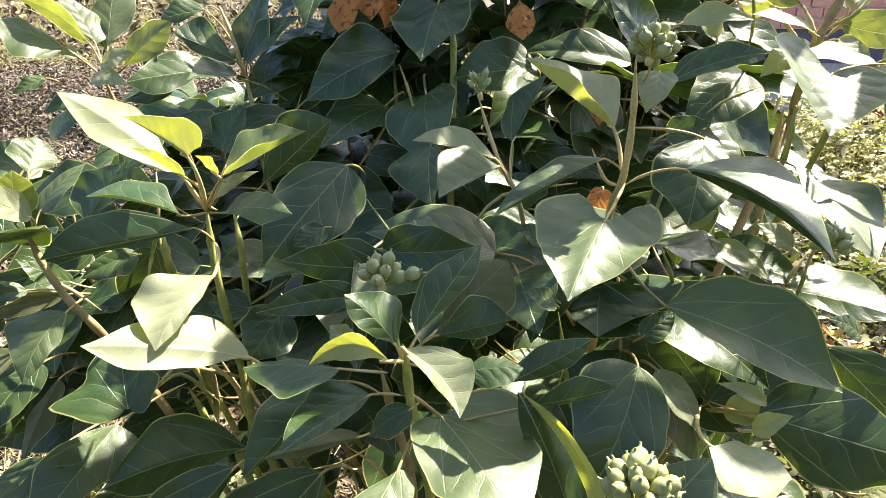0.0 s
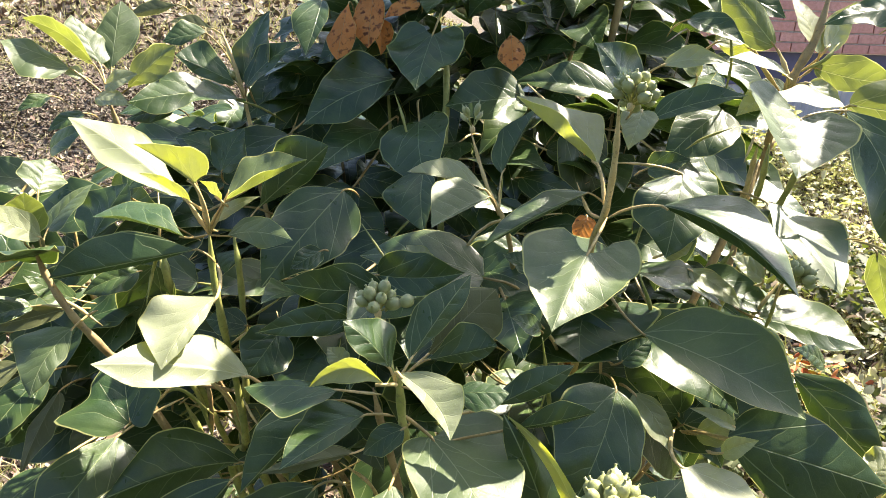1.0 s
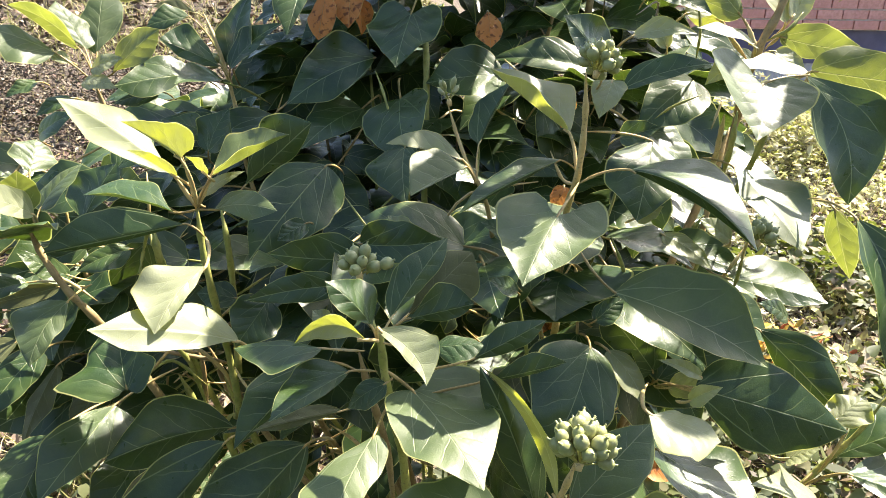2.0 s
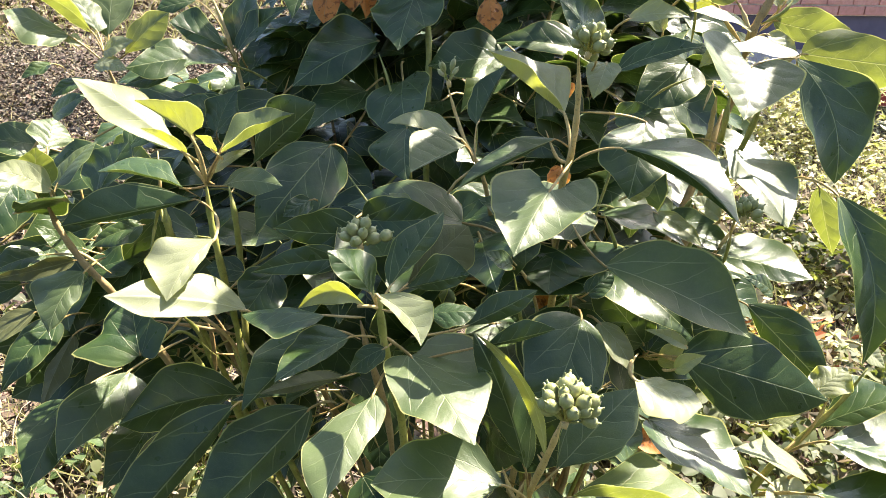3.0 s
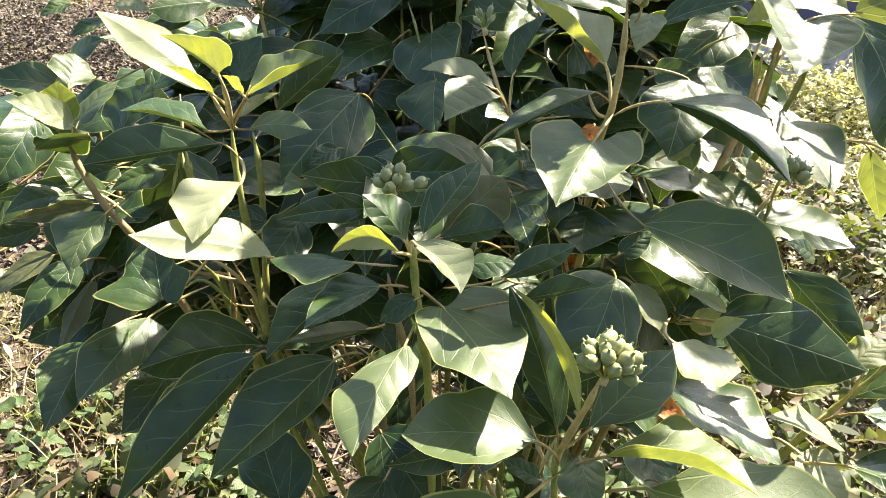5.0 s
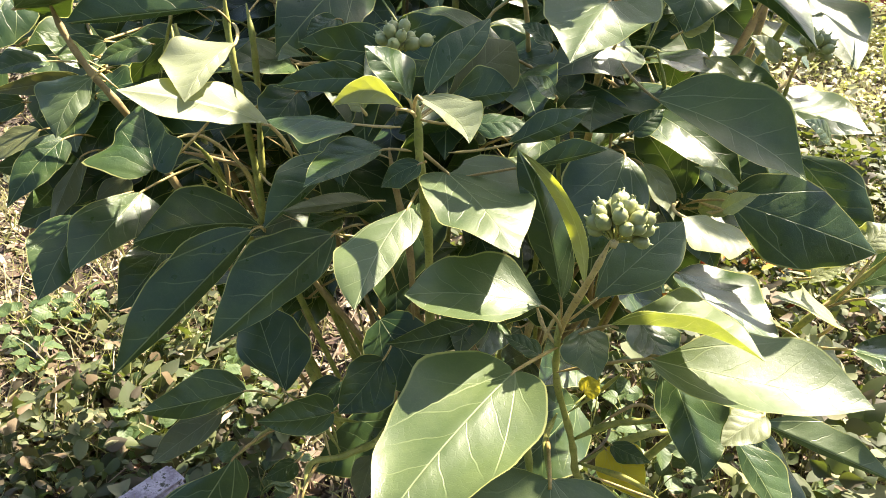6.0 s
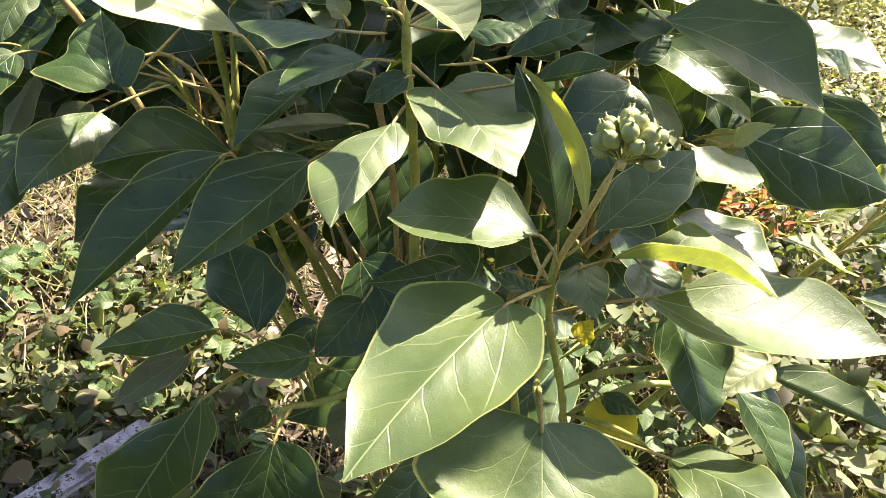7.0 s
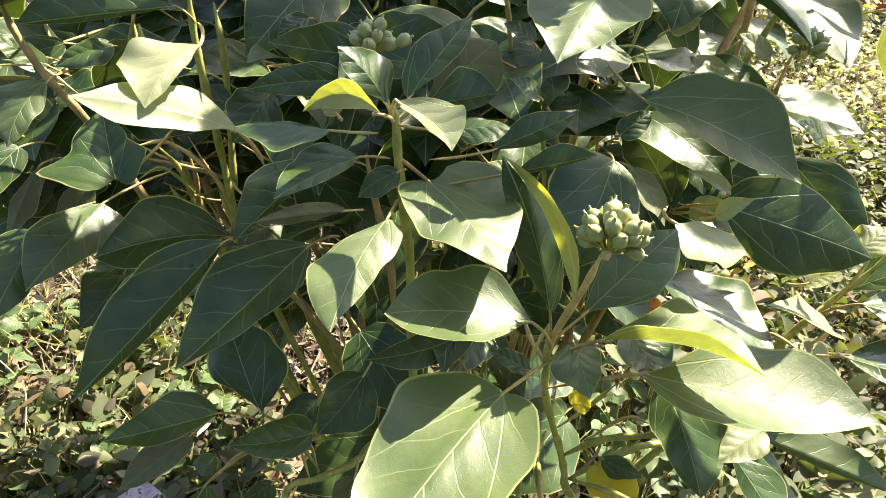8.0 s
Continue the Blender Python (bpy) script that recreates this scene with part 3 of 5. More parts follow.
def weed_plant(seed):
    """A low weed: thin stalks from one root, each with its rounded leaf."""
    rand = random.Random(seed)
    plant = tagged(new("weed_plant"), "low green weed with rounded leaves on thin stalks", "weed", "weeds beside the shrub")
    for _ in range(rand.randint(7, 11)):
        w, n, h = rand.uniform(0, 6.283), rand.uniform(0.015, 0.075), rand.uniform(0.03, 0.12)
        d = Vector((math.cos(w), math.sin(w), 0))
        top = d * n + Vector((0, 0, h))
        size = rand.uniform(0.03, 0.055)
        half = size * rand.uniform(0.36, 0.5)
        me = blade_mesh("leaf", *blade(size, (half, half), (0.38, 0.38), (rand.uniform(0, 25), rand.uniform(0, 25)), rand.uniform(0.0, 0.12), rand, 8, 3, heart=0.14), WEED_LEAF)
        ob = new("leaf", me)
        ob.parent = plant
        x = (d + Vector((rand.gauss(0, 0.3), rand.gauss(0, 0.3), rand.uniform(-0.5, 0.3)))).normalized()
        y = Vector((rand.gauss(0, 0.3), rand.gauss(0, 0.3), 1)).cross(x).normalized()
        ob.matrix_local = Matrix.Translation(top) @ Matrix((x, y, x.cross(y))).transposed().to_4x4()
        vs, fs = tube(glide([Vector((0, 0, -0.02)), d * n * 0.35 + Vector((0, 0, h * 0.6)), top], 3), [0.0012] * 7, 5)
        link_mesh("stalk", vs, fs, STEMS[""], plant)
    return plant


def weed_plants():
    rand = random.Random(41)
    kinds = [weed_plant(k) for k in range(5)]
    spots = [(rand.uniform(-1.15, -0.2), rand.uniform(0.75, 1.6)) for _ in range(30)] + [(rand.uniform(0.3, 1.15), rand.uniform(0.55, 1.3)) for _ in range(22)]
    for i, (x, y) in enumerate(spots):
        m = pose(x, y, rise(x, y) + (0.0 if x < 0 else 0.1), rand.gauss(0, 8), rand.gauss(0, 8), rand.uniform(0, 360))
        if i < 5:
            kinds[i].matrix_basis = m
        else:
            copy_thing(kinds[i % 5], m)


weed_plants()


def box(x0, x1, y0, y1, z0, z1):
    return [(x, y, z) for z in (z0, z1) for y in (y0, y1) for x in (x0, x1)], [(0, 2, 3, 1), (4, 5, 7, 6), (0, 1, 5, 4), (2, 6, 7, 3), (0, 4, 6, 2), (1, 3, 7, 5)]


def make_edging():
    """A weathered board laid on edge along the bed."""
    bm = bmesh.new()
    bmesh.ops.create_cube(bm, size=1.0)
    bmesh.ops.scale(bm, vec=(1.0, 0.07, 0.14), verts=bm.verts)
    bmesh.ops.bevel(bm, geom=bm.edges[:], offset=0.008, segments=2, affect="EDGES")
    me = bpy.data.meshes.new("edging_board")
    bm.to_mesh(me)
    bm.free()
    me.materials.append(EDGING)
    ob = tagged(new("edging_board", me), "weathered grey edging board lying along the bed", "board")
    ob.matrix_world = EDGE_AT


EDGE_AT = pose(-0.83, 0.54, 0.04, 0, 0, 52)
make_edging()


def make_unseen_wall():
    """A plain dark wall added out of view behind the camera, to cut the sky light."""
    vs, fs = box(-6.0, 6.0, -1.3, -1.22, -0.1, 1.9)
    tagged(link_mesh("wall_south", vs, fs, DARK_WALL, smooth=False), "plain dark wall added unseen behind the camera to cut sky light", "fence", kind="structure")


make_unseen_wall()


def make_house():
    """The end of a brick house beyond the garden."""
    house = tagged(new("brick_house"), "red brick house wall above a dark blue painted base", "house")
    house.location = (5.0, 6.0, 0)
    back = Matrix.Translation((-5.0, -6.0, 0))

    def put(name, geo, mat, label=""):
        vs, fs = geo
        return link_mesh(name, [back @ Vector(v) for v in vs], fs, mat, house, label, False)

    wall = put("wall", box(2.2, 9.0, 6.012, 6.3, 1.07, 1.95), MORTAR, "red brick wall with pale mortar joints")
    put("base_panel", box(2.2, 9.0, 6.06, 6.28, 0.78, 1.07), BLUE, "dark blue painted base panel")
    vs, fs = [], []
    for i in range(191):
        x, y = 2.22 + i * 0.035, 6.07 + 0.014 * (i % 2)
        vs += [(x, y, 0.3), (x, y, 0.78), (x, y + 0.02, 0.3), (x, y + 0.02, 0.78)]
        if i:
            k = 4 * i
            fs += [(k - 4, k, k + 1, k - 3), (k - 2, k - 1, k + 3, k + 2), (k - 3, k + 1, k + 3, k - 1)]
    put("corrugated_sheet", (vs, fs), TIN, "pale corrugated metal sheet")
    put("red_sill", box(3.72, 9.0, 5.98, 6.3, 0.3, 0.44), RED, "red painted plinth")
    me = bpy.data.meshes.new("brick")
    v, f = box(-0.109, 0.109, -0.012, 0.03, -0.036, 0.036)
    me.from_pydata(v, [], f)
    me.materials.append(BRICK)
    for row in range(10):
        for i in range(29):
            ob = new("brick", me)
            ob.parent = wall
            jit = random.Random(row * 97 + i)
            ob.location = back @ Vector((2.32 + i * 0.23 + 0.115 * (row % 2), 6.0 + jit.uniform(0, 0.004), 1.113 + row * 0.086))


# ---- the placed leaves ----

# the sprig with the pale young leaves
leaf((-0.210, 0.529, 1.222), (-0.306, 0.549, 1.283), (0.453, -0.353, 0.819), (0.023, 0.034), at=(0.46, 0.62), rise=(-11, -11), arch=0.06, node=(-0.194, 0.534, 1.187), look_of="young_or_sunlit")
leaf((-0.189, 0.497, 1.242), (-0.234, 0.501, 1.272), (0.448, -0.536, 0.716), (0.006, 0.027), at=(0.41, 0.15), rise=(65, 70), arch=0.03, heart=0.10, node=(-0.194, 0.534, 1.187), look_of="young_or_sunlit")
branch([(-0.194, 0.516, 1.240), (-0.194, 0.526, 1.217), (-0.195, 0.537, 1.187)], 0.0013, 0.002, "pink")
branch([(-0.175, 0.540, 1.226), (-0.183, 0.537, 1.208), (-0.193, 0.537, 1.187)], 0.0013, 0.002, "pink")
branch([(-0.209, 0.529, 1.223), (-0.203, 0.534, 1.204), (-0.195, 0.537, 1.188)], 0.0012, 0.0018, "pink")
leaf((-0.177, 0.536, 1.218), (-0.111, 0.549, 1.255), (-0.494, 0.046, 0.868), (0.044, 0.015), at=(0.42, 0.43), rise=(31, 31), arch=-0.02, sway=-0.05, node=(-0.194, 0.534, 1.187), look_of="thin")
leaf((-0.180, 0.531, 1.219), (-0.197, 0.534, 1.235), (0.485, 0.799, 0.356), 0.014, look_of="young_or_sunlit", lop=0.13)
leaf((-0.203, 0.522, 1.220), (-0.240, 0.519, 1.245), (0.252, 0.842, 0.477), 0.012, look_of="young_or_sunlit", lop=0.36)
leaf((-0.175, 0.523, 1.190), (-0.111, 0.481, 1.203), (-0.498, -0.563, 0.660), (0.018, 0.012), at=(0.35, 0.62), rise=(-13, -13), arch=0.06, sway=0.04, node=(-0.194, 0.534, 1.187), look_of="fresh")
leaf((-0.213, 0.533, 1.184), (-0.297, 0.545, 1.199), (0.207, 0.247, 0.946), (0.009, 0.045), at=(0.40, 0.62), rise=(23, 23), arch=0.04, sway=0.03, node=(-0.197, 0.544, 1.184))
leaf((-0.195, 0.548, 1.194), (-0.152, 0.546, 1.220), (-0.406, -0.674, 0.618), 0.014, look_of="young_or_sunlit")
leaf((-0.191, 0.689, 1.164), (-0.111, 0.683, 1.237), (-0.158, -0.983, 0.095), (0.039, 0.014), at=(0.62, 0.62), rise=(-4, -11), arch=0.03, node=(-0.200, 0.627, 1.149))
leaf((-0.091, 0.643, 1.200), (-0.156, 0.551, 1.131), (0.357, -0.707, 0.610), (0.042, 0.038), at=(0.29, 0.43), rise=(-3, -3), arch=0.02, sway=-0.01)
leaf((-0.204, 0.529, 1.175), (-0.304, 0.477, 1.167), (0.414, -0.845, 0.339), (0.005, 0.028), at=(0.53, 0.56), rise=(-39, -7), arch=0.03, node=(-0.190, 0.533, 1.161))

# the sprig beside it
leaf((-0.335, 0.536, 1.220), (-0.341, 0.568, 1.243), (0.578, -0.414, 0.703), (0.019, 0.019), at=(0.50, 0.50), rise=(-4, -4), arch=0.03, node=(-0.329, 0.516, 1.176), look_of="fresh")
leaf((-0.331, 0.499, 1.188), (-0.322, 0.496, 1.232), (-0.538, 0.829, 0.151), (0.017, 0.017), at=(0.50, 0.50), rise=(-4, -4), arch=0.03, node=(-0.329, 0.516, 1.176), look_of="thin")
leaf((-0.359, 0.504, 1.169), (-0.283, 0.449, 1.205), (-0.152, 0.377, 0.913), (0.043, 0.018), at=(0.15, 0.62), rise=(-0, -5), arch=0.03, node=(-0.329, 0.516, 1.176))
leaf((-0.319, 0.501, 1.193), (-0.346, 0.461, 1.223), (0.870, -0.349, 0.348), 0.026, node=(-0.329, 0.516, 1.176), look_of="young_or_sunlit", lop=-0.14)
leaf((-0.336, 0.542, 1.185), (-0.308, 0.577, 1.219), (-0.195, -0.594, 0.781), 0.033, node=(-0.334, 0.525, 1.172), look_of="fresh", lop=-0.27)
leaf((-0.323, 0.586, 1.160), (-0.295, 0.616, 1.209), (-0.225, -0.763, 0.606), (0.040, 0.018), at=(0.42, 0.62), rise=(-3, -5), arch=0.03, node=(-0.331, 0.538, 1.152))
leaf((-0.512, 0.880, 1.181), (-0.453, 0.869, 1.213), (-0.444, -0.675, 0.590), 0.039, lop=-0.08)
leaf((-0.313, 0.654, 1.193), (-0.292, 0.701, 1.227), (-0.162, -0.534, 0.830), 0.047, lop=-0.3)
branch([(-0.337, 0.518, 1.180), (-0.327, 0.515, 1.149), (-0.309, 0.510, 1.118), (-0.290, 0.516, 1.083), (-0.270, 0.550, 1.000), (-0.120, 0.600, 0.600)], 0.0026, 0.0042, "brown")
leaf((-0.346, 0.515, 1.124), (-0.377, 0.473, 1.122), (0.445, -0.353, 0.823), 0.026, node=(-0.320, 0.514, 1.125), lop=-0.15)
leaf((-0.330, 0.554, 1.114), (-0.362, 0.536, 1.144), (0.697, -0.580, 0.422), 0.024, lop=0.19)
leaf((-0.354, 0.600, 1.067), (-0.296, 0.625, 1.080), (0.059, -0.593, 0.803), 0.042)
leaf((-0.297, 0.618, 1.116), (-0.344, 0.593, 1.102), (0.072, -0.577, 0.813), 0.032, lop=0.27)
leaf((-0.273, 0.678, 1.056), (-0.314, 0.699, 1.098), (0.277, -0.722, 0.634), 0.033, lop=-0.45)

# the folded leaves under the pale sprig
# two sunlit leaves; the pale look carries their sheen
leaf((-0.164, 0.451, 1.166), (-0.185, 0.387, 1.141), (0.095, -0.386, 0.918), (0.009, 0.038), at=(0.53, 0.42), rise=(-3, -3), arch=0.06, sway=-0.04, node=(-0.186, 0.524, 1.164), look_of="young_or_sunlit")
leaf((-0.138, 0.431, 1.109), (-0.224, 0.374, 1.152), (0.555, -0.247, 0.794), (0.018, 0.038), at=(0.61, 0.28), rise=(-15, -15), arch=0.06, node=(-0.127, 0.456, 1.071), look_of="young_or_sunlit")
leaf((-0.233, 0.429, 1.067), (-0.256, 0.480, 1.106), (0.020, -0.598, 0.802), (0.051, 0.029), at=(0.28, 0.28), rise=(12, 10), arch=0.03, heart=0.30, lobe=0.9, node=(-0.194, 0.495, 1.100))
leaf((-0.288, 0.470, 1.127), (-0.303, 0.423, 1.093), (0.048, -0.590, 0.806), (0.012, 0.036), at=(0.48, 0.29), rise=(-12, -12), arch=0.06, sway=-0.05, node=(-0.288, 0.512, 1.123), look_of="fresh")
leaf((-0.265, 0.467, 1.026), (-0.292, 0.379, 0.997), (0.501, -0.405, 0.765), (0.028, 0.027), at=(0.15, 0.51), rise=(-2, -6), arch=0.03, node=(-0.223, 0.513, 1.036))
leaf((-0.310, 0.442, 1.012), (-0.319, 0.370, 0.974), (0.366, -0.473, 0.801), (0.016, 0.028), at=(0.52, 0.33), rise=(-9, -4), arch=0.03, node=(-0.285, 0.495, 1.012))
leaf((-0.350, 0.537, 1.025), (-0.373, 0.490, 0.965), (-0.203, -0.732, 0.650), (0.015, 0.012), at=(0.34, 0.49), rise=(-9, -12), arch=0.03, look_of="old")
leaf((-0.357, 0.526, 1.047), (-0.387, 0.465, 1.005), (0.358, -0.643, 0.677), 0.035)
leaf((-0.391, 0.549, 1.045), (-0.440, 0.515, 1.012), (-0.126, -0.596, 0.793), 0.034, look_of="old")
leaf((-0.323, 0.564, 0.990), (-0.343, 0.526, 0.951), (-0.303, -0.600, 0.740), 0.044, look_of="old", lop=0.12)
leaf((-0.169, 0.487, 0.986), (-0.253, 0.413, 1.006), (0.660, -0.652, 0.374), (0.023, 0.036), at=(0.62, 0.47), rise=(-13, -13), arch=0.05, sway=-0.07, node=(-0.168, 0.502, 0.970))
leaf((-0.157, 0.423, 1.018), (-0.251, 0.328, 0.934), (0.277, -0.776, 0.566), (0.010, 0.035), at=(0.43, 0.40), rise=(-28, -7), arch=0.03, node=(-0.157, 0.456, 0.998))
leaf((-0.086, 0.404, 1.029), (-0.166, 0.315, 0.980), (0.379, -0.684, 0.623), (0.018, 0.037), at=(0.32, 0.42), rise=(-11, -6), arch=0.03, node=(-0.058, 0.372, 1.057))
leaf((-0.259, 0.481, 0.961), (-0.288, 0.424, 0.926), (0.355, -0.609, 0.709), 0.053)
leaf((-0.209, 0.444, 0.982), (-0.244, 0.365, 0.948), (0.429, -0.510, 0.745), 0.041, look_of="old", lop=0.23)
leaf((-0.129, 0.498, 1.114), (-0.152, 0.465, 1.086), (0.268, -0.727, 0.632), 0.047)
leaf((-0.063, 0.372, 1.136), (-0.126, 0.376, 1.136), (-0.014, -0.157, 0.987), (0.026, 0.008), at=(0.45, 0.55), rise=(-4, -14), arch=0.03, node=(-0.032, 0.361, 1.140))
leaf((-0.044, 0.364, 1.122), (-0.092, 0.320, 1.112), (-0.009, -0.213, 0.977), (0.007, 0.030), at=(0.45, 0.32), rise=(-16, -3), arch=0.03, node=(-0.024, 0.363, 1.122))
leaf((-0.081, 0.429, 1.089), (-0.133, 0.371, 1.051), (0.293, -0.692, 0.659), (0.005, 0.025), at=(0.45, 0.46), rise=(-33, -6), arch=0.03, node=(-0.040, 0.398, 1.100))
leaf((-0.056, 0.404, 1.061), (-0.120, 0.376, 1.064), (0.291, -0.583, 0.759), (0.005, 0.010), at=(0.56, 0.38), rise=(-26, -11), arch=0.03, look_of="old")
leaf((-0.066, 0.481, 1.135), (-0.140, 0.462, 1.130), (0.221, -0.913, 0.343), 0.027, lop=-0.09)
leaf((-0.043, 0.508, 1.149), (-0.125, 0.495, 1.159), (0.180, -0.938, 0.295), 0.038, lop=-0.21)
leaf((-0.046, 0.514, 1.161), (0.028, 0.511, 1.166), (-0.052, -0.948, 0.314), 0.041, lop=0.18)
leaf((-0.179, 0.573, 1.080), (-0.220, 0.578, 1.084), (0.007, -0.649, 0.761), 0.031)

# the sprig with the small fruit cluster
leaf((-0.027, 0.363, 1.158), (-0.055, 0.359, 1.194), (0.663, -0.606, 0.439), (0.011, 0.024), at=(0.59, 0.34), rise=(-11, -11), arch=0.07, sway=-0.02, node=(-0.023, 0.363, 1.146))
leaf((-0.029, 0.342, 1.159), (-0.074, 0.332, 1.162), (0.204, -0.977, 0.065), (0.009, 0.014), at=(0.52, 0.62), rise=(38, 38), arch=-0.06, sway=-0.24, node=(-0.023, 0.363, 1.146), look_of="young_or_sunlit")
leaf((-0.021, 0.340, 1.169), (0.009, 0.281, 1.165), (-0.250, -0.198, 0.948), (0.018, 0.007), at=(0.53, 0.42), rise=(17, 17), arch=-0.06, sway=0.11, node=(-0.023, 0.363, 1.146), look_of="young_or_sunlit")
leaf((0.013, 0.350, 1.148), (0.048, 0.341, 1.156), (-0.308, -0.373, 0.875), (0.009, 0.014), at=(0.45, 0.56), rise=(-7, -5), arch=0.03, node=(-0.023, 0.363, 1.146))
leaf((-0.014, 0.378, 1.157), (0.027, 0.418, 1.203), (0.194, -0.820, 0.538), (0.017, 0.010), at=(0.40, 0.62), rise=(-14, -14), arch=0.04, sway=0.02, node=(-0.023, 0.372, 1.141))
leaf((-0.004, 0.405, 1.144), (0.048, 0.440, 1.183), (0.150, -0.826, 0.544), (0.017, 0.027), at=(0.62, 0.62), rise=(-6, -4), arch=0.03, node=(-0.024, 0.381, 1.137), look_of="old")
leaf((-0.004, 0.391, 1.149), (0.046, 0.397, 1.158), (0.054, -0.935, 0.351), (0.021, 0.008), at=(0.62, 0.62), rise=(-4, -11), arch=0.03, node=(-0.023, 0.372, 1.141))
leaf((-0.018, 0.359, 1.115), (-0.045, 0.354, 1.098), (-0.281, -0.659, 0.698), 0.021, lop=0.15)
leaf((0.042, 0.363, 1.131), (0.098, 0.380, 1.153), (0.120, -0.902, 0.415), (0.012, 0.009), at=(0.45, 0.57), rise=(-9, -12), arch=0.03, node=(0.001, 0.362, 1.123))
leaf((0.057, 0.356, 1.119), (0.107, 0.350, 1.136), (-0.220, -0.930, 0.294), (0.012, 0.003), at=(0.54, 0.46), rise=(-7, -28), arch=0.03, node=(0.010, 0.355, 1.108))
leaf((0.001, 0.357, 1.110), (0.044, 0.271, 1.098), (0.057, -0.115, 0.992), (0.054, 0.032), at=(0.20, 0.39), rise=(-4, -4), arch=0.03, sway=0.01, heart=0.20, node=(-0.020, 0.364, 1.124), look_of="fresh")
leaf((-0.024, 0.320, 1.101), (-0.050, 0.237, 1.080), (0.022, -0.255, 0.967), (0.016, 0.025), at=(0.28, 0.59), rise=(-6, -6), arch=0.02, sway=-0.03, node=(-0.018, 0.353, 1.099), look_of="fresh")
leaf((0.066, 0.283, 1.053), (-0.023, 0.272, 1.066), (0.163, -0.185, 0.969), (0.033, 0.035), at=(0.59, 0.47), rise=(14, 14), arch=0.06, node=(0.092, 0.322, 0.998), look_of="fresh")
leaf((0.088, 0.326, 1.029), (0.048, 0.352, 1.132), (0.282, -0.899, 0.335), (0.014, 0.020), at=(0.56, 0.29), rise=(-19, -19), arch=0.05, sway=-0.02, node=(0.092, 0.334, 0.999))
leaf((0.109, 0.317, 1.036), (0.170, 0.347, 1.088), (-0.266, -0.664, 0.699), (0.020, 0.024), at=(0.49, 0.58), rise=(-7, -6), arch=0.03, node=(0.093, 0.334, 0.999), look_of="fresh")
leaf((0.151, 0.448, 1.092), (0.105, 0.379, 1.028), (0.182, -0.730, 0.659), 0.080, lop=-0.12)
branch([(-0.023, 0.363, 1.159), (-0.021, 0.363, 1.146), (-0.018, 0.364, 1.112), (-0.012, 0.379, 1.061), (-0.005, 0.421, 0.959), (0.020, 0.520, 0.450)], 0.0023, 0.0045)
umbel((-0.038, 0.405, 1.178), (-0.039, 0.411, 1.190), 12, 0.0115, 0.0042)
branch([(-0.039, 0.405, 1.176), (-0.031, 0.382, 1.164), (-0.023, 0.364, 1.148)], 0.0016, 0.002)
berry_on_stalk((-0.033, 0.405, 1.179), (-0.018, 0.403, 1.188))

# the sprig with the large fruit cluster
umbel((0.104, 0.286, 1.102), (0.109, 0.297, 1.116), 28, 0.0165, 0.0047)
branch([(0.103, 0.289, 1.103), (0.099, 0.299, 1.070), (0.092, 0.326, 1.006), (0.095, 0.337, 0.981)], 0.0021, 0.003, "pink")
leaf((0.116, 0.294, 1.032), (0.206, 0.258, 1.040), (0.160, 0.579, 0.800), (0.051, 0.017), at=(0.52, 0.41), rise=(34, 34), arch=0.07, sway=-0.05, node=(0.090, 0.317, 0.993), look_of="thin")
leaf((0.150, 0.296, 1.003), (0.281, 0.246, 1.013), (-0.119, -0.112, 0.986), (0.044, 0.036), at=(0.55, 0.38), rise=(14, 14), arch=0.02, sway=-0.03, node=(0.093, 0.321, 0.965), look_of="fresh")
leaf((0.173, 0.318, 0.983), (0.194, 0.254, 0.931), (0.050, -0.627, 0.777), (0.036, 0.020), at=(0.52, 0.44), rise=(-9, -9), arch=0.05, sway=0.01, node=(0.168, 0.342, 0.966))
leaf((0.239, 0.305, 0.919), (0.269, 0.253, 0.884), (0.108, -0.518, 0.849), (0.026, 0.010), at=(0.51, 0.46), rise=(-5, -12), arch=0.03)
leaf((0.277, 0.342, 0.887), (0.322, 0.270, 0.809), (0.325, -0.601, 0.730), 0.043, lop=0.25)
leaf((0.200, 0.288, 0.858), (0.258, 0.205, 0.900), (-0.352, 0.215, 0.911), (0.032, 0.036), at=(0.35, 0.48), rise=(-5, -5), arch=0.03, node=(0.142, 0.344, 0.828), look_of="fresh")
leaf((0.077, 0.228, 0.954), (0.069, 0.141, 0.925), (-0.023, -0.316, 0.949), (0.062, 0.072), at=(0.36, 0.36), rise=(4, 4), arch=-0.06, sway=0.02, heart=0.15, node=(0.088, 0.293, 0.925), look_of="fresh")
leaf((0.046, 0.243, 1.032), (-0.033, 0.138, 1.015), (-0.150, -0.054, 0.987), (0.042, 0.047), at=(0.41, 0.35), rise=(4, 4), arch=0.03, heart=0.12, node=(0.090, 0.317, 0.993), look_of="fresh")
leaf((0.103, 0.310, 1.017), (0.109, 0.273, 1.002), (0.031, -0.380, 0.924), (0.016, 0.021), at=(0.31, 0.42), rise=(-4, -3), arch=0.03, node=(0.096, 0.317, 0.993), look_of="fresh")
leaf((0.169, 0.375, 0.977), (0.190, 0.333, 0.955), (0.145, -0.397, 0.906), 0.047)
leaf((0.270, 0.325, 0.917), (0.372, 0.288, 0.894), (-0.111, -0.718, 0.687), (0.022, 0.005), at=(0.42, 0.42), rise=(-9, -38), arch=0.03, look_of="fresh")
leaf((0.246, 0.294, 0.956), (0.209, 0.274, 0.943), (-0.126, -0.374, 0.919), 0.029, look_of="young_or_sunlit")
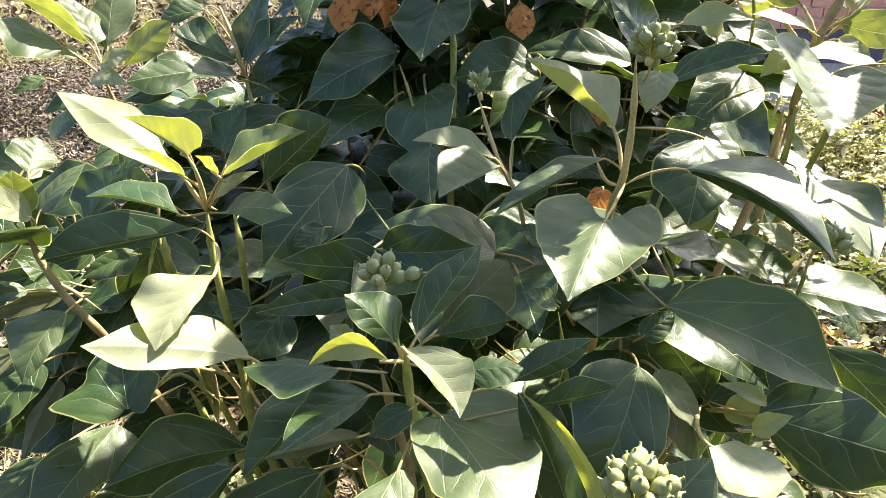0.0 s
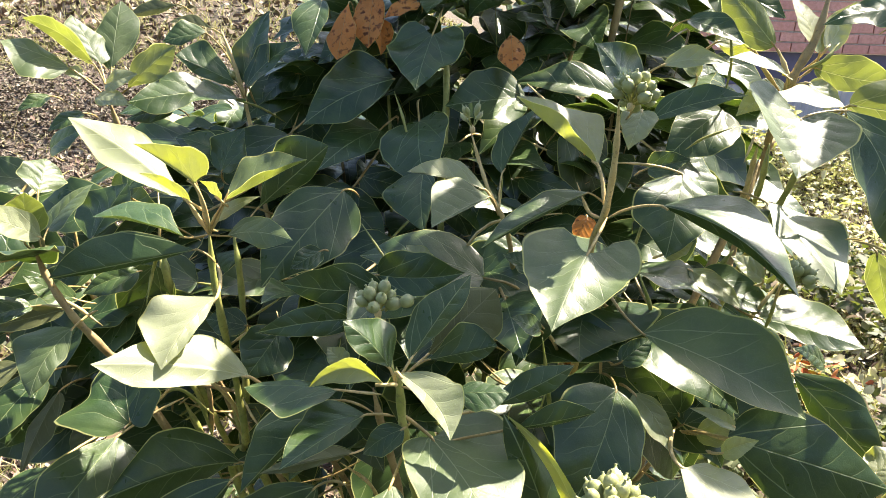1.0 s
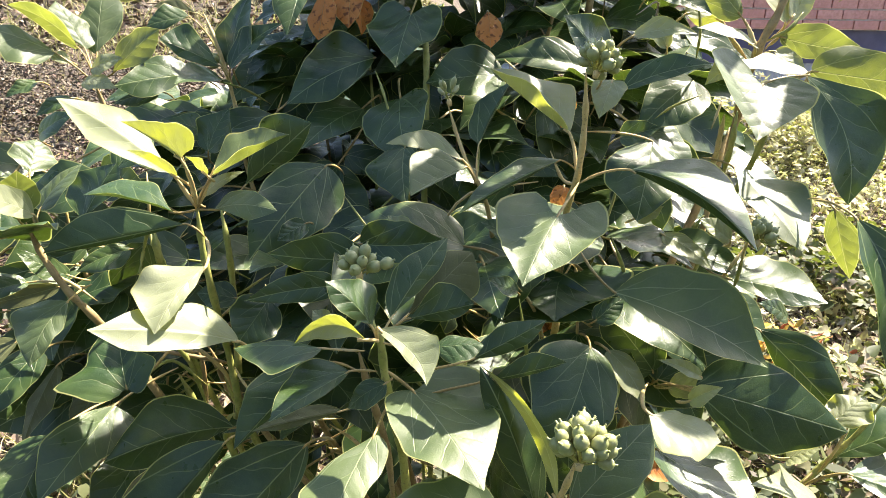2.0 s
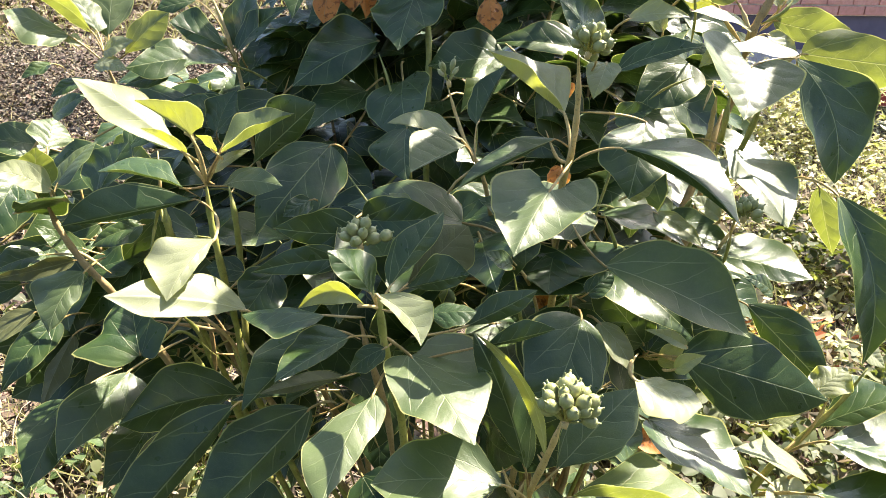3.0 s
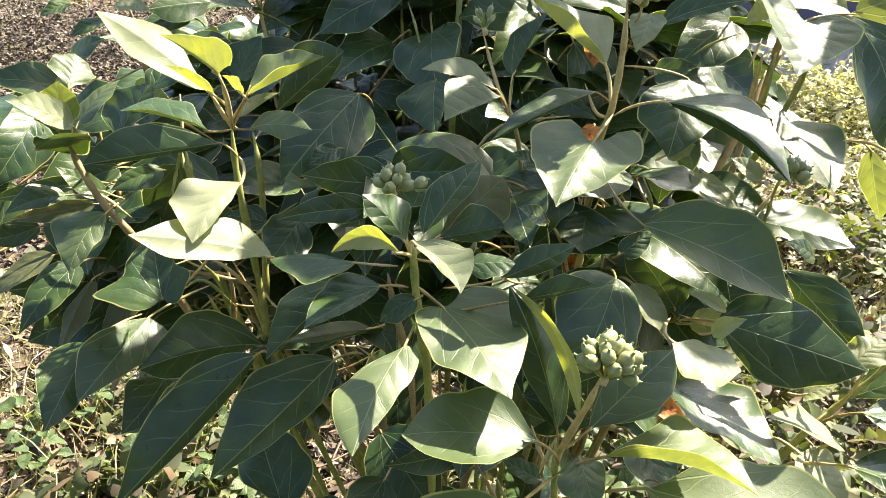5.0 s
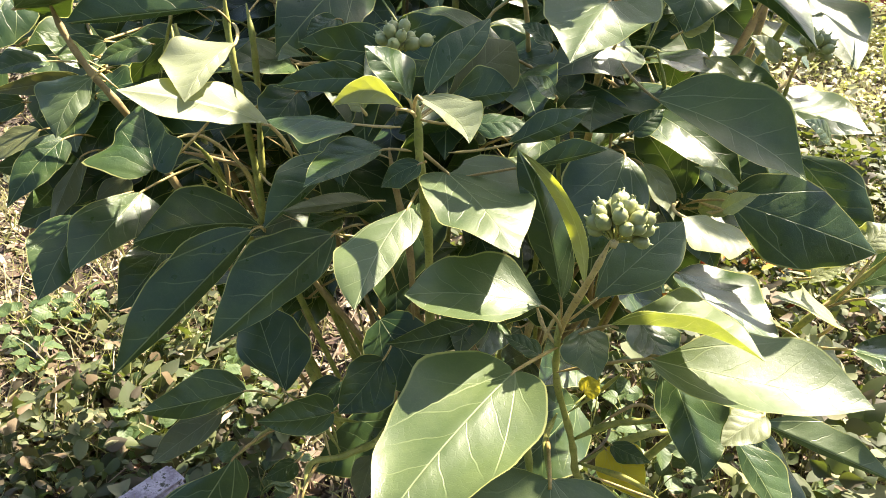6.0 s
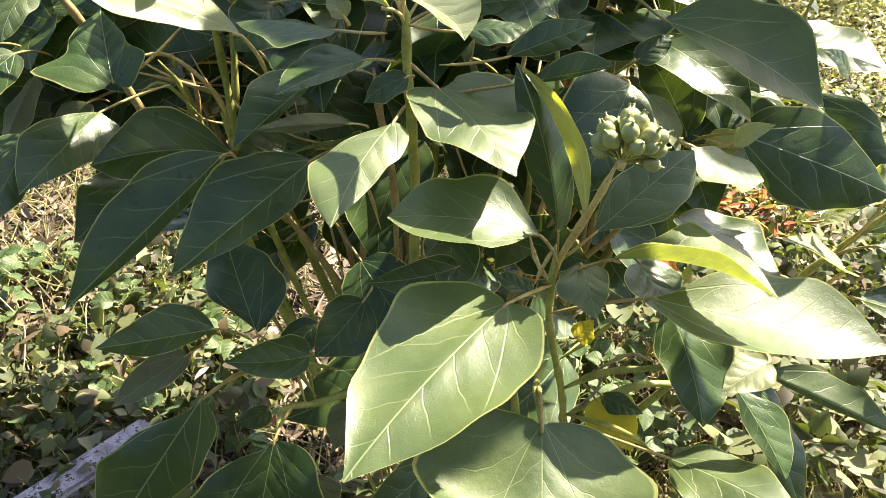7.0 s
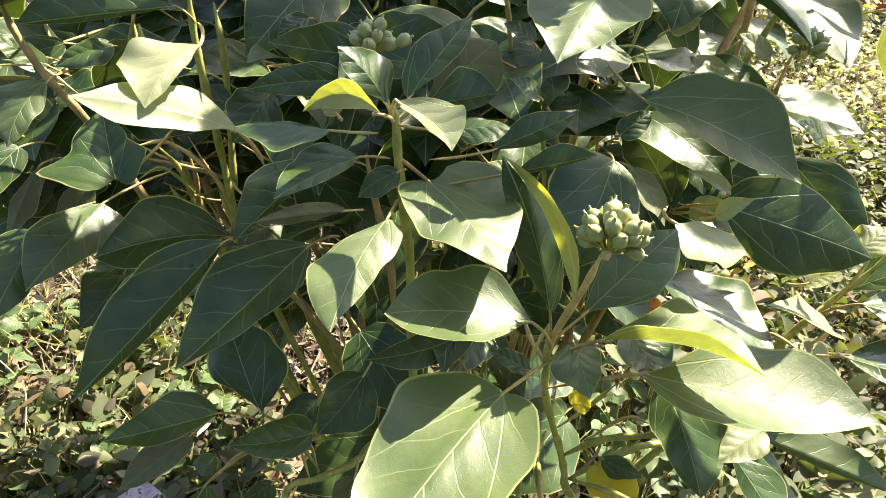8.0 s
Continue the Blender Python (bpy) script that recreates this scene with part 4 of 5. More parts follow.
leaf((0.166, 0.370, 0.832), (0.194, 0.330, 0.813), (-0.279, -0.567, 0.775), 0.046, look_of="yellow")
leaf((0.131, 0.364, 0.907), (0.142, 0.365, 0.926), (-0.664, -0.638, 0.390), 0.021, look_of="yellow", lop=-0.15)
branch([(0.088, 0.325, 1.021), (0.089, 0.317, 0.993), (0.098, 0.332, 0.945), (0.126, 0.357, 0.862), (0.142, 0.374, 0.802), (0.157, 0.401, 0.703), (0.060, 0.520, 0.350)], 0.0023, 0.0042)
branch([(0.129, 0.361, 0.851), (0.156, 0.348, 0.886), (0.187, 0.328, 0.913), (0.213, 0.316, 0.933)], 0.0035, 0.002)
branch([(0.141, 0.377, 0.806), (0.175, 0.327, 0.842), (0.198, 0.295, 0.850)], 0.0035, 0.002)
branch([(0.078, 0.234, 0.946), (0.087, 0.293, 0.925), (0.107, 0.346, 0.898)], 0.0022, 0.003)
branch([(0.139, 0.374, 0.802), (0.213, 0.392, 0.832), (0.289, 0.410, 0.812)], 0.004, 0.003)

# low dark leaves
leaf((-0.153, 0.345, 0.910), (-0.219, 0.299, 0.926), (0.572, -0.637, 0.516), (0.012, 0.023), at=(0.50, 0.36), rise=(-12, -6), arch=0.03, node=(-0.135, 0.384, 0.863))
leaf((-0.133, 0.389, 0.869), (-0.172, 0.454, 0.923), (-0.157, -0.685, 0.711), (0.031, 0.038), at=(0.62, 0.40), rise=(-5, -4), arch=0.03, node=(-0.132, 0.387, 0.867))
leaf((-0.085, 0.363, 0.871), (-0.145, 0.337, 0.883), (0.411, -0.760, 0.503), 0.036, lop=-0.13)
leaf((-0.162, 0.320, 0.858), (-0.228, 0.261, 0.756), (-0.011, -0.860, 0.509), (0.030, 0.039), at=(0.32, 0.62), rise=(-9, -8), arch=0.03, node=(-0.138, 0.369, 0.841))
leaf((-0.101, 0.295, 0.845), (-0.112, 0.249, 0.766), (-0.041, -0.861, 0.508), (0.045, 0.056), at=(0.43, 0.62), rise=(-3, -3), arch=0.03, heart=0.15, node=(-0.096, 0.344, 0.828))
leaf((-0.197, 0.392, 0.835), (-0.251, 0.352, 0.808), (-0.125, -0.420, 0.899), 0.038, look_of="old", lop=-0.1)
leaf((0.024, 0.288, 0.845), (-0.040, 0.232, 0.830), (0.363, -0.599, 0.713), 0.041, lop=0.07)
leaf((-0.044, 0.405, 0.899), (-0.080, 0.362, 0.871), (0.229, -0.664, 0.712), 0.052, lop=0.11)
leaf((-0.084, 0.409, 0.867), (-0.109, 0.371, 0.847), (-0.205, -0.360, 0.910), 0.039)
leaf((0.033, 0.422, 0.928), (-0.042, 0.390, 0.929), (0.336, -0.772, 0.540), 0.033)
leaf((0.084, 0.344, 0.962), (0.054, 0.354, 0.973), (0.155, -0.512, 0.845), 0.017, lop=-0.12)
leaf((-0.072, 0.304, 0.791), (-0.058, 0.267, 0.775), (0.131, -0.348, 0.928), 0.036, look_of="old")
leaf((0.004, 0.249, 0.822), (-0.007, 0.236, 0.804), (-0.425, -0.598, 0.680), 0.025, look_of="yellow", lop=0.1)
leaf((-0.129, 0.393, 0.772), (-0.155, 0.370, 0.773), (0.214, -0.228, 0.950), 0.024, lop=0.3)
branch([(-0.102, 0.302, 0.837), (-0.103, 0.344, 0.827), (-0.081, 0.368, 0.810), (-0.054, 0.402, 0.791), (-0.019, 0.451, 0.759), (0.040, 0.500, 0.500)], 0.002, 0.005)
branch([(-0.132, 0.388, 0.869), (-0.108, 0.392, 0.841), (-0.082, 0.378, 0.807)], 0.002, 0.003)
branch([(-0.162, 0.328, 0.851), (-0.143, 0.369, 0.841), (-0.106, 0.403, 0.823), (-0.070, 0.443, 0.779)], 0.0018, 0.003)

# the right-hand leaves
leaf((0.111, 0.430, 1.217), (0.074, 0.355, 1.195), (-0.070, -0.251, 0.965), (0.038, 0.044), at=(0.22, 0.22), rise=(-1, -1), arch=0.02, heart=0.35, node=(0.143, 0.506, 1.220), look_of="fresh")
leaf((0.141, 0.548, 1.255), (0.070, 0.571, 1.308), (0.625, 0.140, 0.768), (0.015, 0.048), at=(0.48, 0.36), rise=(47, 47), arch=-0.02, sway=0.04, node=(0.145, 0.530, 1.224), look_of="young_or_sunlit")
leaf((0.063, 0.584, 1.236), (0.096, 0.618, 1.292), (-0.312, -0.717, 0.624), (0.023, 0.002), at=(0.39, 0.52), rise=(-5, -81), arch=0.03, node=(0.062, 0.569, 1.202))
leaf((0.046, 0.559, 1.227), (-0.023, 0.539, 1.246), (0.025, 0.643, 0.765), (0.002, 0.020), at=(0.52, 0.48), rise=(90, 90), arch=0.03, node=(0.059, 0.569, 1.202), look_of="young_or_sunlit")
leaf((0.050, 0.557, 1.221), (-0.001, 0.492, 1.213), (0.130, -0.236, 0.963), (0.003, 0.032), at=(0.46, 0.52), rise=(-5, 32), arch=0.03, node=(0.060, 0.568, 1.200), look_of="fresh")
leaf((-0.010, 0.706, 1.205), (-0.008, 0.641, 1.158), (-0.152, -0.579, 0.801), 0.055, lop=-0.45)
leaf((0.132, 0.535, 1.233), (0.039, 0.473, 1.206), (0.140, -0.564, 0.814), (0.004, 0.019), at=(0.50, 0.41), rise=(-75, -10), arch=0.03, node=(0.147, 0.530, 1.224))
leaf((0.181, 0.489, 1.236), (0.254, 0.401, 1.197), (0.568, 0.681, -0.462), (0.011, 0.063), at=(0.42, 0.24), rise=(57, 57), arch=-0.07, sway=-0.09, node=(0.145, 0.515, 1.216))
leaf((0.235, 0.595, 1.237), (0.206, 0.528, 1.179), (0.030, -0.654, 0.756), (0.033, 0.040), at=(0.42, 0.44), rise=(-5, -4), arch=0.03, node=(0.164, 0.583, 1.249))
leaf((0.312, 0.552, 1.298), (0.282, 0.484, 1.263), (0.142, -0.493, 0.858), (0.042, 0.061), at=(0.25, 0.25), rise=(20, 20), arch=0.03, heart=0.25, node=(0.361, 0.563, 1.305), look_of="fresh")
leaf((0.374, 0.593, 1.301), (0.413, 0.542, 1.190), (0.056, -0.896, 0.439), (0.048, 0.032), at=(0.48, 0.55), rise=(5, 5), arch=0.05, sway=0.10, node=(0.368, 0.624, 1.269))
leaf((0.391, 0.615, 1.303), (0.494, 0.561, 1.294), (0.439, 0.869, -0.227), 0.061, node=(0.368, 0.624, 1.269), look_of="thin")
leaf((0.312, 0.581, 1.216), (0.340, 0.482, 1.170), (0.092, -0.396, 0.914), (0.051, 0.020), at=(0.40, 0.56), rise=(-4, -9), arch=0.03, node=(0.300, 0.625, 1.214), look_of="fresh")
leaf((0.340, 0.426, 1.214), (0.350, 0.358, 1.100), (0.080, -0.854, 0.515), (0.028, 0.032), at=(0.42, 0.44), rise=(25, 25), arch=0.06, sway=0.09, node=(0.354, 0.508, 1.204))
leaf((0.360, 0.485, 1.203), (0.370, 0.460, 1.149), (-0.764, -0.625, 0.156), (0.014, 0.012), at=(0.47, 0.35), rise=(-7, -8), arch=0.03, node=(0.360, 0.527, 1.199), look_of="thin")
leaf((0.169, 0.457, 1.139), (0.280, 0.400, 1.101), (-0.040, -0.609, 0.792), (0.046, 0.023), at=(0.43, 0.50), rise=(15, 15), arch=0.06, sway=0.02, node=(0.157, 0.538, 1.147), look_of="fresh")
leaf((0.231, 0.413, 1.073), (0.356, 0.392, 1.043), (-0.025, -0.861, 0.508), (0.038, 0.036), at=(0.33, 0.45), rise=(-8, -8), arch=0.04, node=(0.221, 0.466, 1.042))
leaf((0.324, 0.499, 1.080), (0.391, 0.444, 1.016), (-0.283, -0.850, 0.444), (0.030, 0.017), at=(0.43, 0.54), rise=(-6, -11), arch=0.03)
leaf((0.314, 0.555, 1.108), (0.389, 0.506, 1.106), (-0.196, -0.329, 0.924), (0.047, 0.018), at=(0.35, 0.51), rise=(-3, -9), arch=0.03, node=(0.309, 0.596, 1.101))
leaf((0.272, 0.610, 1.126), (0.339, 0.574, 1.104), (-0.063, -0.603, 0.795), 0.047, lop=0.26)
leaf((0.142, 0.539, 1.120), (0.126, 0.477, 1.104), (-0.016, -0.254, 0.967), (0.064, 0.051), at=(0.15, 0.33), rise=(5, 5), arch=0.01, sway=-0.03, heart=0.30, node=(0.161, 0.569, 1.166))
leaf((0.178, 0.370, 1.079), (0.229, 0.356, 1.064), (0.241, -0.175, 0.955), (0.020, 0.038), at=(0.60, 0.39), rise=(-4, -2), arch=0.03, node=(0.213, 0.467, 1.044), look_of="young_or_sunlit")
leaf((0.172, 0.464, 1.079), (0.197, 0.426, 1.047), (0.147, -0.584, 0.799), 0.027, look_of="young_or_sunlit", lop=-0.14)
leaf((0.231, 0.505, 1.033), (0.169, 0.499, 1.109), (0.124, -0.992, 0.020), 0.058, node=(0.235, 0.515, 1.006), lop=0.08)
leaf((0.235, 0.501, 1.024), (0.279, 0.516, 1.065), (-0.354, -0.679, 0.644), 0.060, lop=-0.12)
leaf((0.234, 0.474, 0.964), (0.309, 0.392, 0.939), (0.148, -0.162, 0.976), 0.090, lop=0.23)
leaf((0.340, 0.386, 0.978), (0.269, 0.372, 1.011), (0.412, 0.076, 0.908), 0.060, shape="lobed", node=(0.365, 0.458, 0.896), look_of="young_or_sunlit", lop=0.09)
leaf((0.231, 0.464, 1.040), (0.261, 0.446, 1.053), (-0.589, -0.486, 0.646), 0.026, look_of="young_or_sunlit")
leaf((0.258, 0.595, 1.140), (0.299, 0.560, 1.116), (-0.009, -0.579, 0.816), 0.026, look_of="young_or_sunlit", lop=-0.18)
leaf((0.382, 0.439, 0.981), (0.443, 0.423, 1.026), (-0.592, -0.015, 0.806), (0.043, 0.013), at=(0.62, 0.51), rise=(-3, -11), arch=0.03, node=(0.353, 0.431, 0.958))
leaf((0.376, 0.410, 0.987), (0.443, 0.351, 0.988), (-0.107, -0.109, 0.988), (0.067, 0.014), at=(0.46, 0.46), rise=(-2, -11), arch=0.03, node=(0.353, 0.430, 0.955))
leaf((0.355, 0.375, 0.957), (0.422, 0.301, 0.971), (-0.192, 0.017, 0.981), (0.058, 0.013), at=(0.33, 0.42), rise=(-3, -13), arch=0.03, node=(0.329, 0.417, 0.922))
leaf((0.335, 0.412, 0.937), (0.367, 0.373, 0.903), (0.351, -0.425, 0.834), 0.064, look_of="young_or_sunlit")
branch([(0.419, 0.443, 1.043), (0.399, 0.439, 1.008), (0.372, 0.437, 0.973), (0.345, 0.434, 0.938), (0.327, 0.437, 0.894), (0.303, 0.452, 0.825), (0.100, 0.550, 0.300)], 0.0018, 0.005)
leaf((0.399, 0.744, 1.298), (0.362, 0.752, 1.309), (0.095, -0.662, 0.744), 0.025)
branch([(0.138, 0.494, 1.315), (0.144, 0.507, 1.272), (0.145, 0.519, 1.224), (0.145, 0.552, 1.177), (0.153, 0.596, 1.079), (0.152, 0.613, 0.970), (0.060, 0.560, 0.400)], 0.0022, 0.0045, "pink")
umbel((0.141, 0.472, 1.316), (0.147, 0.479, 1.332), 24, 0.0135, 0.0042)
umbel((0.035, 0.602, 1.273), (0.032, 0.609, 1.287), 5, 0.012, 0.0036)
branch([(0.033, 0.602, 1.273), (0.042, 0.589, 1.245), (0.053, 0.576, 1.217), (0.068, 0.574, 1.190), (0.082, 0.604, 1.135), (0.096, 0.628, 1.044), (0.050, 0.560, 0.500)], 0.0014, 0.003, "pink")
branch([(0.064, 0.583, 1.234), (0.061, 0.574, 1.201)], 0.0014, 0.0016)
branch([(-0.195, 0.539, 1.186), (-0.194, 0.536, 1.154), (-0.189, 0.532, 1.110), (-0.187, 0.552, 1.031), (-0.180, 0.545, 0.966), (-0.189, 0.553, 0.886), (-0.020, 0.560, 0.400)], 0.003, 0.0045)
branch([(-0.196, 0.611, 1.163), (-0.188, 0.595, 1.128), (-0.187, 0.592, 1.072), (-0.186, 0.577, 0.990), (-0.184, 0.574, 0.933), (0.000, 0.580, 0.400)], 0.003, 0.0042)
branch([(-0.287, 0.648, 1.135), (-0.274, 0.627, 1.090), (-0.259, 0.619, 1.024), (-0.226, 0.603, 0.944), (-0.010, 0.580, 0.350)], 0.003, 0.004)
branch([(0.014, 0.877, 1.346), (0.016, 0.847, 1.278), (0.015, 0.817, 1.210), (0.013, 0.800, 1.124), (0.030, 0.600, 0.400)], 0.004, 0.005)
branch([(-0.048, 0.808, 1.280), (-0.034, 0.790, 1.242), (-0.013, 0.774, 1.160), (-0.005, 0.779, 1.075), (0.030, 0.600, 0.400)], 0.0015, 0.0025)
branch([(-0.287, 0.576, 1.022), (-0.226, 0.569, 1.015), (-0.189, 0.581, 0.998)], 0.002, 0.0025, "brown")
branch([(0.357, 0.696, 1.232), (0.341, 0.678, 1.190), (0.333, 0.670, 1.123), (0.307, 0.654, 1.034), (0.100, 0.580, 0.400)], 0.0035, 0.004, "brown")
branch([(0.368, 0.624, 1.269), (0.364, 0.642, 1.211), (0.351, 0.658, 1.148), (0.321, 0.662, 1.053), (0.100, 0.580, 0.450)], 0.003, 0.004)
branch([(0.346, 0.587, 1.135), (0.325, 0.577, 1.109), (0.309, 0.584, 1.073)], 0.002, 0.002, "pink")

# the upper leaves
leaf((-0.049, 0.843, 1.291), (-0.156, 0.788, 1.242), (0.090, -0.751, 0.655), (0.029, 0.060), at=(0.51, 0.23), rise=(-9, -9), arch=0.05, sway=-0.03, node=(-0.056, 0.843, 1.289))
leaf((-0.003, 0.851, 1.345), (-0.022, 0.777, 1.288), (-0.141, -0.581, 0.802), (0.044, 0.052), at=(0.25, 0.25), rise=(-1, -2), arch=0.03, heart=0.30, node=(0.010, 0.894, 1.377))
leaf((0.117, 0.850, 1.271), (0.015, 0.830, 1.261), (0.062, -0.679, 0.732), 0.092)
leaf((0.231, 0.847, 1.278), (0.099, 0.858, 1.291), (0.014, -0.696, 0.718), 0.054, lop=-0.25)
leaf((0.169, 0.563, 1.309), (0.132, 0.560, 1.355), (0.466, -0.822, 0.328), 0.051, lop=-0.31)
leaf((0.207, 0.616, 1.285), (0.286, 0.601, 1.311), (-0.343, -0.683, 0.645), 0.029, lop=0.34)
leaf((0.223, 0.654, 1.332), (0.279, 0.632, 1.337), (-0.317, -0.650, 0.691), 0.024, look_of="young_or_sunlit", lop=0.2)
leaf((0.364, 0.687, 1.322), (0.296, 0.676, 1.341), (0.308, -0.396, 0.865), 0.048, node=(0.373, 0.702, 1.308), look_of="young_or_sunlit", lop=-0.13)
leaf((0.360, 0.719, 1.350), (0.290, 0.725, 1.416), (-0.093, 0.977, -0.193), 0.045, node=(0.379, 0.702, 1.308), look_of="thin", lop=-0.21)
leaf((0.403, 0.709, 1.329), (0.468, 0.660, 1.320), (0.557, 0.786, -0.268), 0.038, node=(0.385, 0.704, 1.314), look_of="thin", lop=-0.23)
leaf((0.413, 0.602, 1.388), (0.342, 0.601, 1.376), (-0.107, -0.691, 0.715), 0.031, lop=0.17)
leaf((0.411, 0.654, 1.296), (0.314, 0.639, 1.302), (0.113, -0.361, 0.926), 0.039, look_of="young_or_sunlit", lop=-0.16)
leaf((0.324, 0.736, 1.278), (0.253, 0.699, 1.226), (-0.185, -0.660, 0.728), 0.071, lop=0.16)
leaf((0.386, 0.683, 1.316), (0.422, 0.673, 1.292), (0.217, -0.731, 0.647), 0.025, look_of="young_or_sunlit", lop=0.16)
leaf((0.269, 0.731, 1.373), (0.311, 0.680, 1.353), (-0.298, -0.541, 0.786), 0.032, lop=0.28)
leaf((0.308, 0.743, 1.351), (0.345, 0.746, 1.363), (-0.183, -0.695, 0.695), 0.031, look_of="young_or_sunlit", lop=-0.16)
leaf((0.216, 0.639, 1.232), (0.251, 0.621, 1.246), (-0.535, -0.610, 0.585), 0.032, lop=-0.07)
leaf((0.190, 0.599, 1.294), (0.172, 0.568, 1.265), (-0.295, -0.546, 0.784), 0.034, look_of="young_or_sunlit")
branch([(0.408, 0.718, 1.411), (0.398, 0.710, 1.360), (0.380, 0.706, 1.319), (0.378, 0.714, 1.282)], 0.0038, 0.0055, "brown")
branch([(0.364, 0.718, 1.347), (0.372, 0.710, 1.328), (0.378, 0.703, 1.311)], 0.0022, 0.003, "pink")
branch([(0.336, 0.721, 1.352), (0.352, 0.722, 1.329), (0.379, 0.721, 1.300)], 0.0018, 0.003, "pink")
branch([(0.422, 0.707, 1.355), (0.407, 0.701, 1.338), (0.388, 0.708, 1.325)], 0.0018, 0.0024)
branch([(0.382, 0.715, 1.313), (0.376, 0.723, 1.249), (0.370, 0.740, 1.179), (0.120, 0.600, 0.600)], 0.004, 0.005, "brown")

# the upper sprig beyond
leaf((-0.397, 0.795, 1.303), (-0.457, 0.773, 1.352), (0.022, 0.903, 0.429), (0.020, 0.012), at=(0.62, 0.37), rise=(-15, -15), arch=0.05, sway=0.09, node=(-0.381, 0.785, 1.264), look_of="thin")
leaf((-0.397, 0.810, 1.301), (-0.432, 0.831, 1.355), (0.565, -0.573, 0.594), (0.022, 0.021), at=(0.59, 0.29), rise=(-5, -5), arch=0.03, node=(-0.381, 0.785, 1.264), look_of="fresh")
leaf((-0.388, 0.818, 1.294), (-0.388, 0.868, 1.373), (0.257, -0.812, 0.524), (0.024, 0.027), at=(0.41, 0.59), rise=(-7, -6), arch=0.03, node=(-0.381, 0.785, 1.264), look_of="fresh")
leaf((-0.417, 0.779, 1.299), (-0.471, 0.749, 1.330), (0.607, -0.440, 0.661), (0.038, 0.016), at=(0.48, 0.60), rise=(-3, -7), arch=0.03, node=(-0.381, 0.785, 1.264), look_of="fresh")
leaf((-0.354, 0.778, 1.277), (-0.294, 0.772, 1.328), (-0.419, -0.809, 0.413), (0.028, 0.023), at=(0.47, 0.62), rise=(-5, -5), arch=0.03, node=(-0.381, 0.785, 1.264), look_of="thin")
leaf((-0.380, 0.781, 1.281), (-0.338, 0.773, 1.295), (-0.329, -0.693, 0.641), 0.029, look_of="young_or_sunlit", lop=-0.06)
leaf((-0.389, 0.776, 1.268), (-0.343, 0.751, 1.264), (-0.273, -0.608, 0.746), 0.024, look_of="young_or_sunlit", lop=-0.16)
leaf((-0.406, 0.785, 1.289), (-0.423, 0.776, 1.293), (0.467, -0.641, 0.609), 0.017, look_of="young_or_sunlit", lop=-0.25)
branch([(-0.381, 0.785, 1.264), (-0.377, 0.792, 1.226), (-0.368, 0.788, 1.158), (-0.340, 0.774, 1.067), (-0.080, 0.600, 0.600)], 0.003, 0.004, "brown")
leaf((-0.289, 0.867, 1.266), (-0.367, 0.804, 1.259), (0.439, -0.613, 0.657), (0.024, 0.034), at=(0.62, 0.30), rise=(-7, -4), arch=0.03, node=(-0.256, 0.868, 1.245))
leaf((-0.328, 0.840, 1.247), (-0.379, 0.817, 1.236), (0.122, -0.643, 0.756), 0.024, lop=0.45)
leaf((-0.249, 0.848, 1.279), (-0.311, 0.822, 1.313), (0.538, -0.747, 0.390), (0.012, 0.033), at=(0.47, 0.62), rise=(-11, -3), arch=0.03, node=(-0.242, 0.860, 1.254))
leaf((-0.239, 0.870, 1.280), (-0.216, 0.901, 1.367), (-0.461, -0.791, 0.403), 0.068)
leaf((-0.238, 0.857, 1.275), (-0.170, 0.864, 1.332), (-0.388, -0.732, 0.560), 0.040, lop=0.15)
leaf((-0.133, 0.817, 1.380), (-0.144, 0.754, 1.324), (-0.116, -0.648, 0.753), 0.040, lop=-0.42)
leaf((-0.295, 0.893, 1.336), (-0.343, 0.870, 1.326), (0.242, -0.768, 0.593), (0.010, 0.023), at=(0.62, 0.40), rise=(-8, -4), arch=0.03, node=(-0.262, 0.900, 1.285))
leaf((-0.155, 1.022, 1.297), (-0.228, 0.942, 1.188), (0.190, -0.849, 0.493), 0.079, lop=0.11)
leaf((-0.250, 0.778, 1.203), (-0.293, 0.766, 1.225), (0.461, -0.696, 0.550), 0.037)
leaf((-0.246, 0.751, 1.189), (-0.221, 0.768, 1.238), (-0.429, -0.761, 0.487), 0.058)
leaf((-0.195, 0.964, 1.281), (-0.238, 0.931, 1.245), (-0.142, -0.645, 0.751), 0.049, lop=0.12)
leaf((-0.298, 0.938, 1.339), (-0.358, 0.942, 1.347), (0.156, 0.553, 0.819), (0.001, 0.014), at=(0.49, 0.59), rise=(90, 90), arch=0.03, look_of="old")
branch([(-0.276, 0.894, 1.341), (-0.261, 0.881, 1.308), (-0.249, 0.876, 1.266), (-0.235, 0.862, 1.203), (-0.228, 0.858, 1.135), (-0.050, 0.620, 0.600)], 0.0025, 0.003, "pink")
leaf((-0.104, 1.010, 1.271), (-0.034, 0.949, 1.174), (0.257, -0.726, 0.638), 0.069, lop=-0.1)
leaf((0.047, 1.019, 1.315), (-0.036, 0.995, 1.298), (0.042, -0.671, 0.741), 0.056)
leaf((-0.092, 0.861, 1.160), (-0.001, 0.831, 1.147), (-0.112, -0.663, 0.741), 0.048, lop=-0.15)
leaf((0.114, 0.805, 1.178), (0.195, 0.770, 1.152), (-0.046, -0.662, 0.748), 0.046, lop=-0.2)
leaf((0.097, 0.653, 1.140), (0.023, 0.633, 1.133), (0.116, -0.657, 0.745), 0.033, lop=-0.18)
leaf((-0.130, 0.806, 1.151), (-0.056, 0.762, 1.099), (0.109, -0.676, 0.729), 0.054, lop=0.09)
